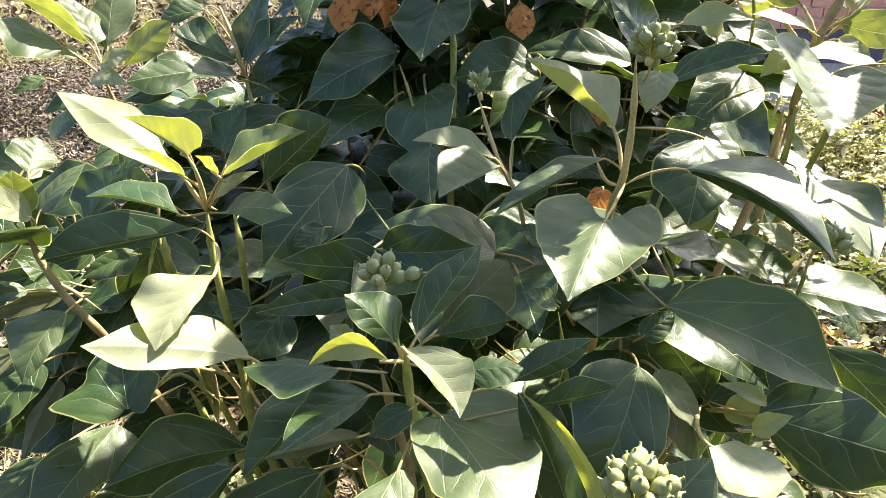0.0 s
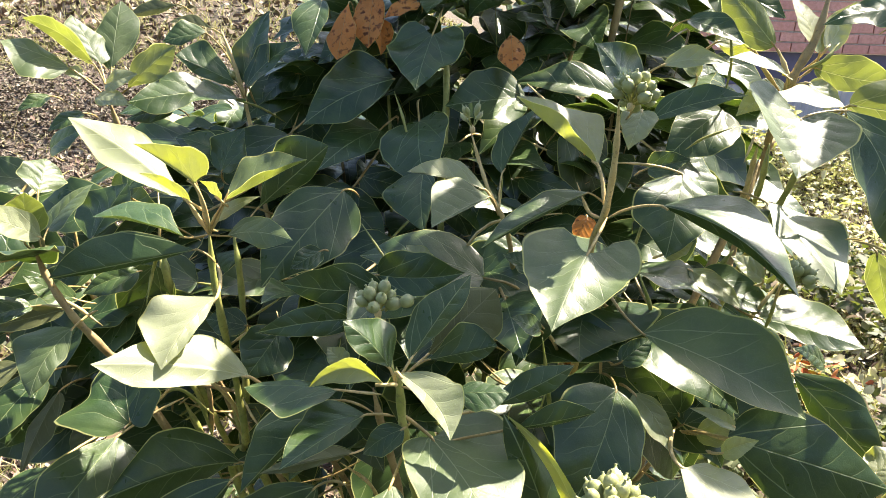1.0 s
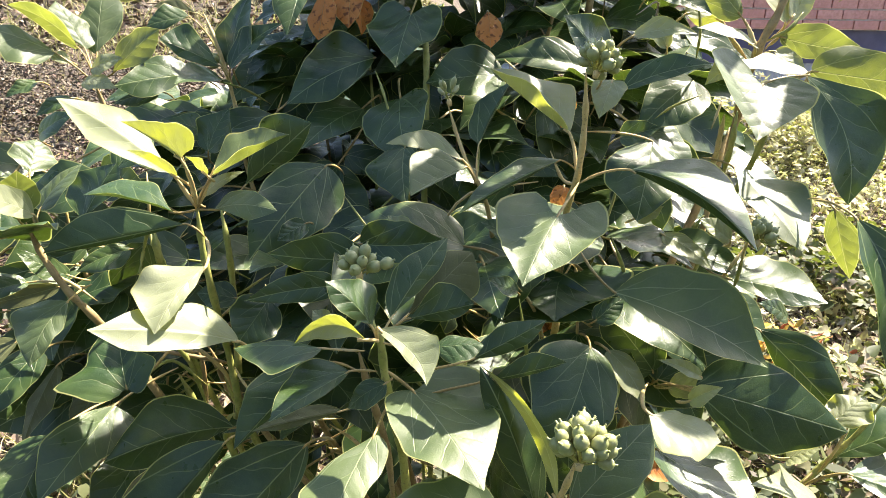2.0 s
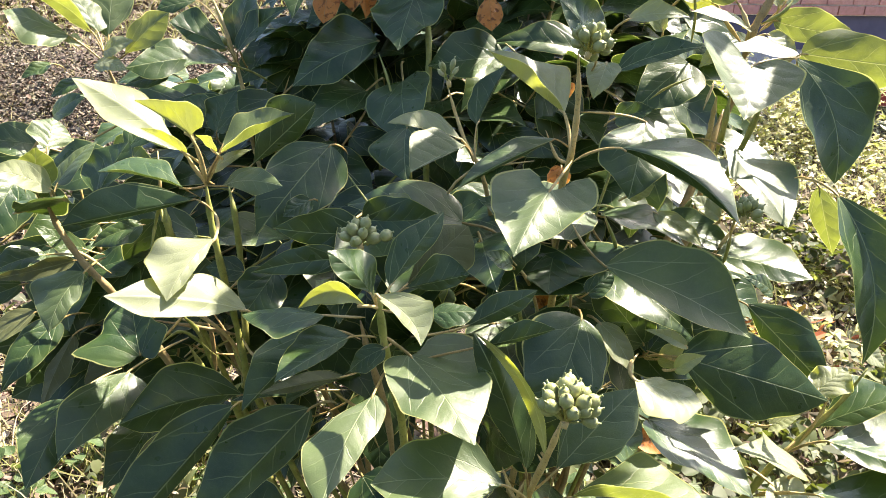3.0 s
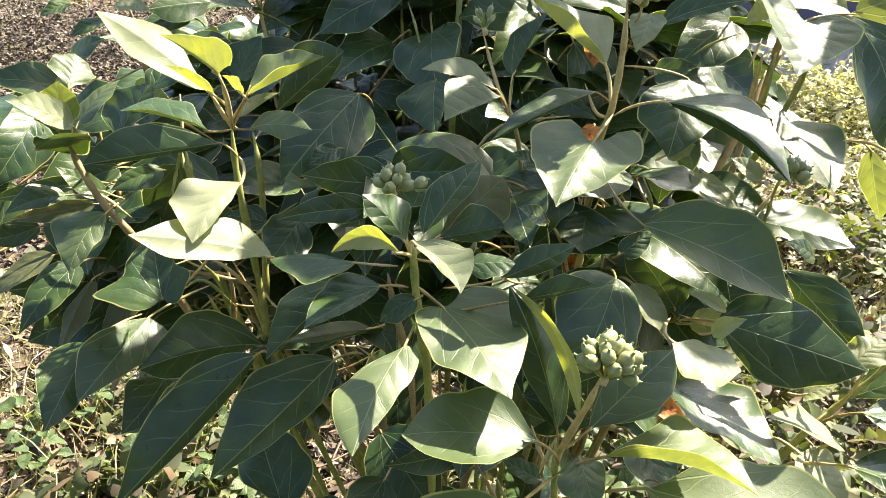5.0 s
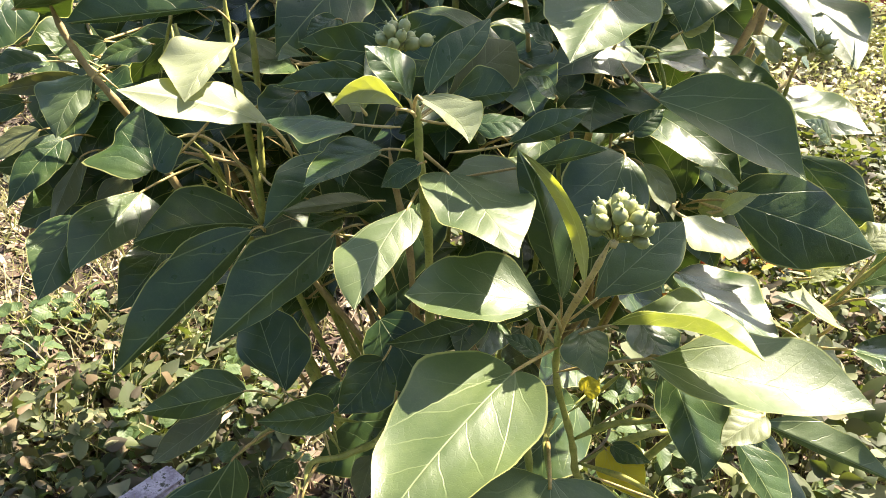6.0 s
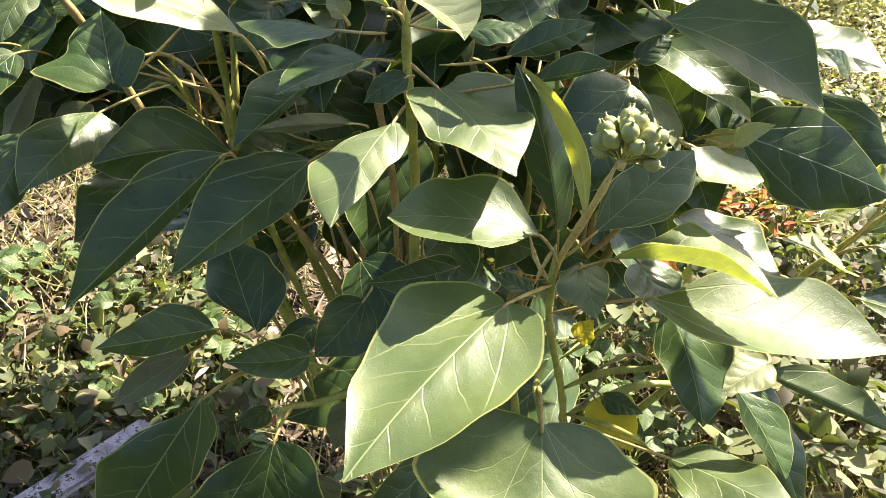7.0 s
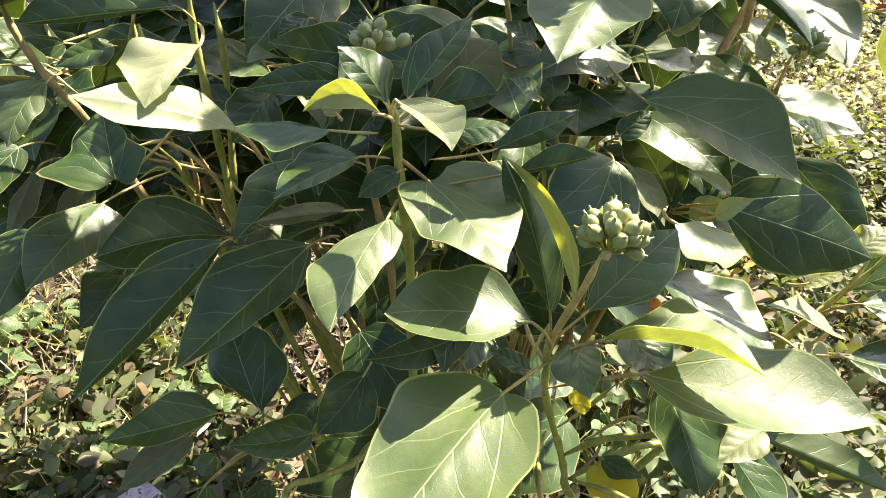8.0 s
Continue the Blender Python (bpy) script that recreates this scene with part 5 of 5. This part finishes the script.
leaf((-0.061, 0.646, 1.101), (0.023, 0.629, 1.125), (-0.321, -0.675, 0.664), 0.048, lop=0.45)
leaf((0.029, 0.624, 1.111), (0.106, 0.607, 1.132), (-0.331, -0.668, 0.666), 0.056, lop=0.25)

# withered leaves
leaf((-0.109, 0.879, 1.379), (-0.120, 0.834, 1.313), (-0.129, -0.805, 0.578), (0.019, 0.018), at=(0.62, 0.62), rise=(-6, -7), arch=0.03, look_of="withered")
leaf((-0.078, 0.909, 1.405), (-0.084, 0.858, 1.326), (-0.204, -0.815, 0.542), (0.018, 0.026), at=(0.55, 0.56), rise=(-9, -6), arch=0.03, look_of="withered")
leaf((-0.023, 0.897, 1.382), (-0.064, 0.871, 1.363), (0.048, -0.627, 0.777), 0.027, look_of="withered")
leaf((-0.078, 0.914, 1.360), (-0.070, 0.896, 1.315), (0.390, -0.836, 0.387), 0.030, fold=0.4, look_of="withered", lop=0.19)
leaf((0.095, 0.858, 1.348), (0.096, 0.821, 1.307), (-0.172, -0.732, 0.660), (0.017, 0.018), at=(0.54, 0.53), rise=(-6, -5), arch=0.03, look_of="withered")
leaf((0.193, 0.774, 1.249), (0.180, 0.763, 1.217), (-0.445, -0.773, 0.452), 0.037, fold=0.4, look_of="withered", lop=-0.19)
leaf((0.170, 0.678, 1.167), (0.157, 0.667, 1.139), (-0.449, -0.730, 0.516), 0.029, fold=0.3, look_of="withered", lop=0.15)
leaf((0.276, 0.612, 0.837), (0.316, 0.601, 0.818), (0.154, -0.676, 0.721), 0.030, fold=0.3, look_of="withered", lop=0.1)
leaf((0.145, 0.638, 1.025), (0.166, 0.618, 0.982), (0.347, -0.771, 0.534), 0.030, fold=0.3, look_of="withered")

# dry stalks
branch([(0.157, 1.014, 1.374), (0.170, 1.000, 1.335), (0.164, 0.996, 1.295)], 0.0015, 0.002, "dry")
branch([(0.186, 0.995, 1.382), (0.176, 0.992, 1.344), (0.199, 0.986, 1.301)], 0.0015, 0.002, "dry")
branch([(0.144, 1.030, 1.357), (0.182, 1.016, 1.323), (0.216, 1.010, 1.312)], 0.0012, 0.0015, "dry")
branch([(0.204, 0.978, 1.368), (0.199, 0.975, 1.329), (0.187, 0.979, 1.281)], 0.0025, 0.003, "brown")
branch([(0.238, 0.703, 1.350), (0.269, 0.727, 1.362), (0.262, 0.731, 1.314)], 0.001, 0.0015, "dry")
branch([(0.303, 0.709, 1.374), (0.315, 0.715, 1.335), (0.318, 0.723, 1.298)], 0.0012, 0.002)

# stalks and shoots between the leaves
branch([(-0.261, 0.522, 1.052), (-0.231, 0.542, 1.051), (-0.195, 0.546, 1.017), (-0.186, 0.559, 0.972)], 0.0016, 0.0022, "pink")
branch([(-0.262, 0.529, 1.017), (-0.243, 0.551, 1.021), (-0.213, 0.556, 0.988)], 0.0014, 0.002)
branch([(-0.249, 0.560, 1.040), (-0.232, 0.567, 1.009), (-0.219, 0.564, 0.954)], 0.0022, 0.003)
branch([(-0.226, 0.575, 1.029), (-0.220, 0.570, 0.994), (-0.226, 0.576, 0.932)], 0.002, 0.0026, "brown")
branch([(-0.251, 0.580, 0.988), (-0.236, 0.576, 0.954), (-0.219, 0.579, 0.890)], 0.003, 0.0035)
branch([(-0.141, 0.464, 1.037), (-0.167, 0.522, 1.015), (-0.184, 0.555, 1.013)], 0.0012, 0.0014, "pink")
branch([(-0.046, 0.457, 1.085), (-0.039, 0.461, 1.044), (-0.025, 0.472, 0.973), (-0.019, 0.479, 0.890)], 0.003, 0.004, "brown")
branch([(-0.076, 0.467, 1.003), (-0.050, 0.474, 0.973), (-0.036, 0.492, 0.917)], 0.0016, 0.002, "pink")
branch([(0.315, 0.623, 1.259), (0.319, 0.634, 1.237), (0.322, 0.644, 1.210), (0.325, 0.668, 1.165)], 0.0026, 0.003, "pink")
branch([(0.347, 0.663, 1.256), (0.344, 0.658, 1.220), (0.346, 0.672, 1.178)], 0.003, 0.0035)
branch([(0.292, 0.597, 1.249), (0.299, 0.604, 1.265), (0.304, 0.609, 1.276)], 0.0014, 0.0014, "pink")
branch([(0.245, 0.625, 1.254), (0.259, 0.619, 1.267), (0.284, 0.612, 1.280)], 0.0012, 0.0014)
branch([(0.307, 0.523, 1.133), (0.302, 0.511, 1.155), (0.298, 0.498, 1.174)], 0.0012, 0.0016, "pink")
branch([(0.317, 0.549, 1.094), (0.310, 0.529, 1.122), (0.306, 0.519, 1.149)], 0.0016, 0.002)
branch([(0.309, 0.619, 1.153), (0.300, 0.622, 1.132), (0.299, 0.631, 1.080)], 0.0028, 0.003)
branch([(0.127, 0.558, 1.236), (0.138, 0.547, 1.212), (0.150, 0.534, 1.210)], 0.0014, 0.0018, "pink")
branch([(-0.377, 0.653, 1.132), (-0.352, 0.629, 1.082), (-0.323, 0.625, 1.028)], 0.003, 0.0035, "brown")
branch([(-0.369, 0.557, 1.116), (-0.330, 0.543, 1.115), (-0.302, 0.543, 1.092)], 0.0016, 0.002, "pink")
branch([(-0.279, 0.585, 1.093), (-0.274, 0.600, 1.126), (-0.260, 0.589, 1.154)], 0.0016, 0.002)
branch([(-0.273, 0.626, 1.136), (-0.268, 0.616, 1.114), (-0.268, 0.625, 1.084)], 0.004, 0.0045)
branch([(-0.102, 0.480, 1.127), (-0.141, 0.517, 1.108), (-0.171, 0.543, 1.087), (-0.196, 0.546, 1.066)], 0.0012, 0.0016, "pink")
branch([(-0.088, 0.365, 0.805), (-0.097, 0.380, 0.825), (-0.101, 0.381, 0.844)], 0.0013, 0.0016, "pink")
branch([(-0.082, 0.375, 0.802), (-0.090, 0.390, 0.823), (-0.097, 0.387, 0.853)], 0.0013, 0.0016)
branch([(-0.168, 0.388, 0.798), (-0.153, 0.380, 0.822), (-0.129, 0.404, 0.856)], 0.0014, 0.0016)
branch([(0.057, 0.389, 0.919), (0.087, 0.364, 0.853), (0.102, 0.356, 0.774)], 0.003, 0.004)
branch([(0.035, 0.432, 0.909), (0.065, 0.417, 0.856), (0.090, 0.402, 0.768)], 0.0016, 0.003, "brown")
branch([(0.123, 0.368, 0.878), (0.145, 0.364, 0.908), (0.158, 0.352, 0.944)], 0.0018, 0.002)
branch([(0.146, 0.378, 0.842), (0.190, 0.393, 0.866), (0.215, 0.389, 0.863)], 0.0014, 0.002, "brown")
branch([(0.142, 0.363, 0.821), (0.166, 0.375, 0.839), (0.170, 0.390, 0.860)], 0.0012, 0.0016, "dry")
branch([(0.158, 0.368, 0.794), (0.173, 0.374, 0.804), (0.201, 0.355, 0.780)], 0.0012, 0.0016, "dry")
branch([(0.079, 0.325, 0.986), (0.082, 0.324, 1.002), (0.088, 0.325, 1.021)], 0.0014, 0.0016, "pink")
branch([(0.073, 0.346, 1.015), (0.080, 0.334, 0.999), (0.089, 0.317, 0.993)], 0.0016, 0.002, "pink")

# more leaves about the shrub
leaf((-0.356, 0.570, 1.118), (-0.440, 0.544, 1.104), (0.218, -0.908, 0.357), 0.018, lop=-0.18)
leaf((-0.357, 0.580, 1.090), (-0.433, 0.555, 1.079), (0.241, -0.901, 0.361), 0.020, look_of="old")
leaf((-0.350, 0.633, 1.112), (-0.410, 0.606, 1.096), (0.291, -0.871, 0.395), 0.031, lop=0.08)
leaf((-0.302, 0.646, 1.047), (-0.370, 0.617, 1.026), (0.253, -0.881, 0.400), 0.037)
leaf((-0.367, 0.599, 1.035), (-0.427, 0.578, 1.033), (0.301, -0.890, 0.343), 0.031, lop=-0.1)
leaf((-0.424, 0.589, 1.058), (-0.477, 0.565, 1.049), (0.331, -0.861, 0.388), 0.027, lop=-0.11)
leaf((-0.403, 0.587, 1.005), (-0.453, 0.560, 0.991), (0.334, -0.841, 0.426), 0.031, look_of="old")
# strip blade added as the backlit folded margin of the dark leaf beside it
leaf((0.100, 0.315, 1.048), (0.050, 0.356, 1.131), (0.786, 0.585, 0.200), (0.009, 0.010), at=(0.47, 0.46), rise=(-6, -6), arch=0.08, sway=0.09, look_of="young_or_sunlit")
leaf((0.231, 0.408, 1.087), (0.194, 0.407, 1.104), (0.319, -0.687, 0.653), 0.015, fold=0.5, look_of="young_or_sunlit", lop=0.15)
leaf((0.218, 0.393, 1.074), (0.235, 0.379, 1.096), (-0.802, -0.488, 0.346), 0.018, fold=0.5, look_of="young_or_sunlit", lop=-0.17)
leaf((0.161, 0.475, 1.103), (0.187, 0.482, 1.123), (-0.325, -0.669, 0.668), 0.024, lop=-0.15)
leaf((0.299, 0.534, 1.156), (0.271, 0.544, 1.175), (0.218, -0.696, 0.684), 0.023, look_of="young_or_sunlit", lop=-0.09)
leaf((0.329, 0.467, 1.108), (0.293, 0.456, 1.129), (0.503, -0.700, 0.507), 0.018)
leaf((-0.002, 0.551, 1.152), (-0.024, 0.561, 1.172), (0.254, -0.711, 0.656), 0.022, fold=0.3, look_of="young_or_sunlit", lop=-0.18)
leaf((0.090, 0.470, 1.133), (0.063, 0.458, 1.151), (0.601, -0.645, 0.471), 0.018, lop=-0.06)
leaf((-0.001, 0.365, 0.846), (-0.023, 0.334, 0.836), (-0.100, -0.248, 0.964), 0.034)
leaf((0.066, 0.304, 0.835), (0.038, 0.273, 0.825), (-0.093, -0.255, 0.962), 0.035, lop=0.09)
leaf((-0.050, 0.368, 0.812), (-0.060, 0.324, 0.803), (-0.047, -0.205, 0.978), 0.034, look_of="old", lop=0.07)
leaf((0.171, 0.372, 0.836), (0.201, 0.349, 0.840), (-0.351, -0.261, 0.899), 0.022, lop=-0.15)

# young leaves at the top
leaf((0.408, 0.714, 1.344), (0.384, 0.747, 1.400), (0.309, -0.758, 0.574), 0.038, look_of="young_or_sunlit")
leaf((0.415, 0.715, 1.348), (0.452, 0.742, 1.397), (-0.356, 0.905, -0.233), 0.033, look_of="young_or_sunlit")
leaf((0.355, 0.759, 1.344), (0.310, 0.755, 1.355), (-0.074, 0.992, 0.099), 0.024, look_of="young_or_sunlit")
leaf((0.392, 0.702, 1.308), (0.416, 0.682, 1.287), (0.095, -0.679, 0.728), 0.025, look_of="young_or_sunlit", lop=0.13)
leaf((0.355, 0.701, 1.302), (0.313, 0.675, 1.283), (0.015, -0.588, 0.809), 0.028, look_of="young_or_sunlit")
leaf((0.446, 0.675, 1.301), (0.472, 0.649, 1.291), (-0.269, -0.569, 0.777), 0.020, look_of="young_or_sunlit")
leaf((0.279, 0.710, 1.316), (0.263, 0.723, 1.350), (0.140, -0.898, 0.417), 0.025, look_of="young_or_sunlit", lop=0.11)
leaf((-0.357, 0.849, 1.266), (-0.347, 0.862, 1.303), (-0.460, -0.789, 0.408), 0.027, lop=-0.08)
leaf((-0.462, 0.809, 1.262), (-0.489, 0.784, 1.248), (0.142, -0.591, 0.794), 0.023, lop=0.1)
leaf((-0.421, 0.801, 1.244), (-0.453, 0.775, 1.227), (0.084, -0.606, 0.791), 0.025)

# small leaves and shoots in the gaps
leaf((-0.102, 0.562, 1.164), (-0.128, 0.547, 1.152), (-0.060, -0.584, 0.809), 0.027)
leaf((0.090, 0.527, 1.161), (0.063, 0.535, 1.175), (0.170, -0.680, 0.713), 0.020, lop=-0.18)
leaf((0.036, 0.496, 1.133), (0.062, 0.501, 1.148), (-0.277, -0.658, 0.700), 0.020, lop=-0.18)
leaf((0.029, 0.410, 1.086), (0.047, 0.392, 1.075), (0.016, -0.541, 0.841), 0.018)
leaf((-0.062, 0.404, 1.135), (-0.075, 0.410, 1.147), (0.254, -0.711, 0.656), 0.017, fold=0.4, look_of="young_or_sunlit")
leaf((0.210, 0.547, 1.174), (0.237, 0.550, 1.185), (-0.215, -0.649, 0.730), 0.021, look_of="young_or_sunlit", lop=-0.12)
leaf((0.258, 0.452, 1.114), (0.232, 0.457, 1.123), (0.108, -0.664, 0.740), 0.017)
leaf((0.314, 0.402, 1.010), (0.331, 0.388, 1.031), (-0.704, 0.218, 0.676), 0.026, look_of="young_or_sunlit", lop=-0.09)
leaf((0.304, 0.415, 1.037), (0.324, 0.422, 1.056), (-0.627, -0.227, 0.745), 0.035, look_of="young_or_sunlit", lop=-0.1)
leaf((0.366, 0.428, 1.028), (0.394, 0.436, 1.048), (-0.544, -0.136, 0.828), 0.042, look_of="young_or_sunlit", lop=-0.12)
leaf((0.407, 0.443, 1.067), (0.428, 0.434, 1.049), (0.254, -0.711, 0.656), 0.022, look_of="young_or_sunlit", lop=-0.08)
branch([(0.182, 0.523, 1.164), (0.199, 0.527, 1.127), (0.217, 0.544, 1.070), (0.223, 0.562, 1.013)], 0.0016, 0.0026)
branch([(0.091, 0.468, 1.128), (0.099, 0.471, 1.087), (0.111, 0.486, 1.023)], 0.0014, 0.0024)
branch([(0.088, 0.493, 1.134), (0.110, 0.500, 1.103), (0.134, 0.534, 1.035)], 0.0012, 0.002, "pink")
branch([(0.287, 0.445, 1.054), (0.251, 0.445, 1.048), (0.221, 0.468, 1.047)], 0.0012, 0.0018, "pink")
branch([(0.381, 0.428, 1.028), (0.372, 0.426, 0.998), (0.367, 0.434, 0.966)], 0.0013, 0.0016, "pink")
branch([(0.352, 0.376, 0.958), (0.335, 0.401, 0.936), (0.330, 0.438, 0.897)], 0.0014, 0.002, "pink")

# a few more leaves
leaf((-0.347, 0.950, 1.369), (-0.411, 0.946, 1.354), (-0.050, -0.899, 0.434), (0.008, 0.014), at=(0.54, 0.60), rise=(-15, -8), arch=0.03, look_of="old")
umbel((0.294, 0.477, 1.176), (0.300, 0.482, 1.188), 14, 0.0105, 0.0038)
umbel((-0.269, 0.938, 1.267), (-0.281, 0.939, 1.355), 12, 0.0125, 0.0045)
# ---- end of the placed leaves ----


def inner_stalk(ob, rand):
    """A stalk that runs back and down from a leaf's foot."""
    n = rand.uniform(0.05, 0.11)
    side = rand.uniform(-0.4, 0.4)
    path = glide([(0.004, 0, -0.0006), (-n * 0.5, side * n * 0.3, -n * 0.1), (-n, side * n, -n * rand.uniform(0.1, 0.7))], 3)
    vs, fs = tube(path, [(0.0013 + 0.0001 * i) * min(1.0, 0.25 + 0.4 * (len(path) - 1 - i)) for i in range(len(path))], 6)
    link_mesh("leaf_stalk", vs, fs, STEMS[rand.choice(["stalk", "stalk", "pink", ""])], ob)


def inner_stems():
    """Olive shoots that rise through the shrub and fork towards the leaves."""
    rand = random.Random(33)
    for i in range(22):
        foot = Vector((0.04 + rand.uniform(-0.06, 0.08), 0.58 + rand.uniform(-0.03, 0.06), 0.4))
        top = Vector((rand.uniform(-0.26, 0.3), rand.uniform(0.55, 0.74), rand.uniform(0.88, 1.12)))
        mid = foot.lerp(top, 0.5) + Vector((rand.gauss(0, 0.03), 0.03 + rand.gauss(0, 0.03), 0.02))
        branch([top, top.lerp(mid, 0.5) + Vector((rand.gauss(0, 0.012), rand.gauss(0, 0.012), 0)), mid, foot], rand.uniform(0.0015, 0.0025), 0.005, rand.choice(["", "brown", "brown"]))
        for _ in range(3):
            a = top.lerp(mid, rand.uniform(0.0, 0.6))
            b = a + Vector((rand.uniform(-0.09, 0.09), rand.uniform(-0.07, 0.02), rand.uniform(0.0, 0.06)))
            branch([b, a.lerp(b, 0.5) + Vector((0, 0, -0.008)), a], 0.001, 0.0014, rand.choice(["stalk", "pink", ""]))


def added_shade_leaves():
    """Unseen leaves added on a leading shoot above the view, placed to shade those below."""
    lead = [(0.24, 0.98, 1.2), (0.26, 0.95, 1.45), (0.3, 0.86, 1.68), (0.34, 0.82, 1.74)]
    branch(lead, 0.006, 0.004, "brown")
    # spots chosen along the sun's path to the leaves kept in shade
    spots = [(0.28, 0.78), (0.25, 0.84), (0.23, 0.9), (0.19, 0.97), (0.39, 0.88), (0.43, 0.82), (0.475, 0.725), (0.3, 0.9), (0.13, 0.92), (0.48, 0.84), (0.49, 0.68), (0.35, 0.7), (0.41, 0.74), (0.52, 0.79), (0.64, 0.76), (0.33, 0.76), (0.3, 0.71), (0.36, 0.79), (0.21, 0.8), (0.235, 0.825), (0.25, 0.86), (0.55, 0.67), (0.34, 0.85), (0.47, 0.9), (0.31, 0.97)]
    rand = random.Random(5)
    for x, y in spots:
        d = Vector((rand.uniform(-1, 1), rand.uniform(-1, 1), -0.3)).normalized() * 0.045
        c = Vector((x, y, 1.72 + rand.uniform(-0.01, 0.02)))
        leaf(tuple(c - d), tuple(c + d), (0.45 + rand.gauss(0, 0.2), 0.4 + rand.gauss(0, 0.2), 0.8), 0.07, node=(0.32, 0.84, 1.7))


def inner_leaves():
    """The mass of leaves deep in the shrub: the outer ones singly, those behind them joined."""
    rand = random.Random(21)
    kinds = []
    for i in range(12):
        n = rand.uniform(0.085, 0.125)
        half = n * rand.uniform(0.29, 0.39)
        kinds.append(blade(n, (half, half), (0.36, 0.36), (rand.uniform(2, 16), rand.uniform(2, 16)), 0.09, rand, 10, 3, heart=0.06))
    meshes = [blade_mesh("leaf", *k, LOOKS[""]) for k in kinds]
    single, vs, fs, uvs, rims = 0, [], [], [], []
    for made in range(1350):
        while True:
            p = Vector((rand.uniform(-0.42, 0.45), rand.uniform(0.74, 1.45), rand.uniform(0.62, 1.62)))
            wide = 1 - ((p.x - 0.02) / 0.44) ** 2 - (abs(p.z - 1.1) / 0.54) ** 3
            front = 0.88 + 0.08 * (p.z > 1.2) - 0.08 * (p.z < 1.0)
            hole = (p.x + 0.1) ** 2 + (p.z - 1.2) ** 2 < 0.0016
            if wide > 0 and not (p.z > 1.2 and p.x < -0.27 + 0.5 * (p.z - 1.2)) and p.y > front and not hole and (p.z > 0.85 or rand.random() < 0.35):
                break
        out = Vector((p.x * 2.0, -0.6, 0.1)).normalized()
        x = (out + Vector((rand.gauss(0, 0.45), rand.gauss(0, 0.4), -0.35 + rand.gauss(0, 0.3)))).normalized()
        n = Vector((rand.gauss(0, 0.35), rand.gauss(0, 0.35) - 0.5, 1.0))
        y = n.cross(x).normalized()
        m = ROOT @ Matrix.Translation(p) @ Matrix((x, y, x.cross(y))).transposed().to_4x4()
        if p.y < 0.92 and single < 20:
            ob = new("leaf", meshes[made % 12])
            ob.parent = shrub
            ob.matrix_local = m
            inner_stalk(ob, rand)
            single += 1
        else:
            v, f, u, r = kinds[made % 12]
            k = len(vs)
            vs += [m @ Vector(q) for q in v]
            fs += [tuple(k + i for i in g) for g in f]
            uvs += u
            rims += r
    for made in range(140):
        p = Vector((rand.uniform(-0.3, 0.34), rand.uniform(0.6, 0.8), rand.uniform(0.82, 1.26)))
        # the last forty are added behind the front leaves to shade the low ones
        if made >= 100:
            p = Vector((rand.uniform(-0.12, 0.25), rand.uniform(0.5, 0.62), rand.uniform(0.98, 1.15)))
        elif p.z > 1.1:
            p.y = rand.uniform(0.76, 0.9)
        x = Vector((p.x * 1.5 + rand.gauss(0, 0.5), -0.5 + rand.gauss(0, 0.3), -0.3 + rand.gauss(0, 0.3))).normalized()
        y = Vector((rand.gauss(0, 0.3), rand.gauss(0, 0.3) - 0.5, 1.0)).cross(x).normalized()
        ob = new("leaf", meshes[made % 12])
        ob.parent = shrub
        ob.matrix_local = ROOT @ Matrix.Translation(p) @ Matrix((x, y, x.cross(y))).transposed().to_4x4()
        inner_stalk(ob, rand)
    for made in range(46):
        low = made >= 34
        if not low:
            p = Vector((rand.uniform(-0.52, -0.27), rand.uniform(0.6, 0.78), rand.uniform(0.92, 1.17)))
        else:
            p = Vector((rand.uniform(-0.08, 0.2), rand.uniform(0.47, 0.6), rand.uniform(0.68, 0.97)))
        x = Vector((rand.gauss(-0.2, 0.6), -0.5 + rand.gauss(0, 0.3), -0.3 + rand.gauss(0, 0.3))).normalized()
        y = Vector((rand.gauss(0, 0.4), rand.gauss(0, 0.3) - 1.1, 0.6)).cross(x).normalized()
        ob = new("leaf", meshes[made % 12])
        ob.parent = shrub
        ob.matrix_local = ROOT @ Matrix.Translation(p) @ Matrix((x, y, x.cross(y))).transposed().to_4x4()
        inner_stalk(ob, rand)
    ob = new("inner_foliage", blade_mesh("inner_foliage", vs, fs, uvs, rims, LOOKS[""]))
    ob.parent = shrub
    tagged(ob, "shaded dark leaves deep inside the shrub", kind="stuff")
    for i in range(12):
        a = rand.uniform(-0.33, 0.36)
        top = Vector((a, 0.97 + rand.uniform(0.0, 0.15), rand.uniform(1.2, 1.5)))
        mid = Vector((a * 0.7, 0.86 + rand.uniform(0.0, 0.1), 0.85))
        branch([tuple(top), tuple(mid.lerp(top, 0.5) + Vector((rand.gauss(0, 0.02), rand.gauss(0, 0.02), 0))), tuple(mid), (0.04 + 0.2 * a, 0.64, 0.3), (0.04 + 0.1 * a, 0.6, -0.05)], 0.0012, 0.006, "brown" if i % 3 else "")


inner_leaves()
inner_stems()
added_shade_leaves()
make_house()
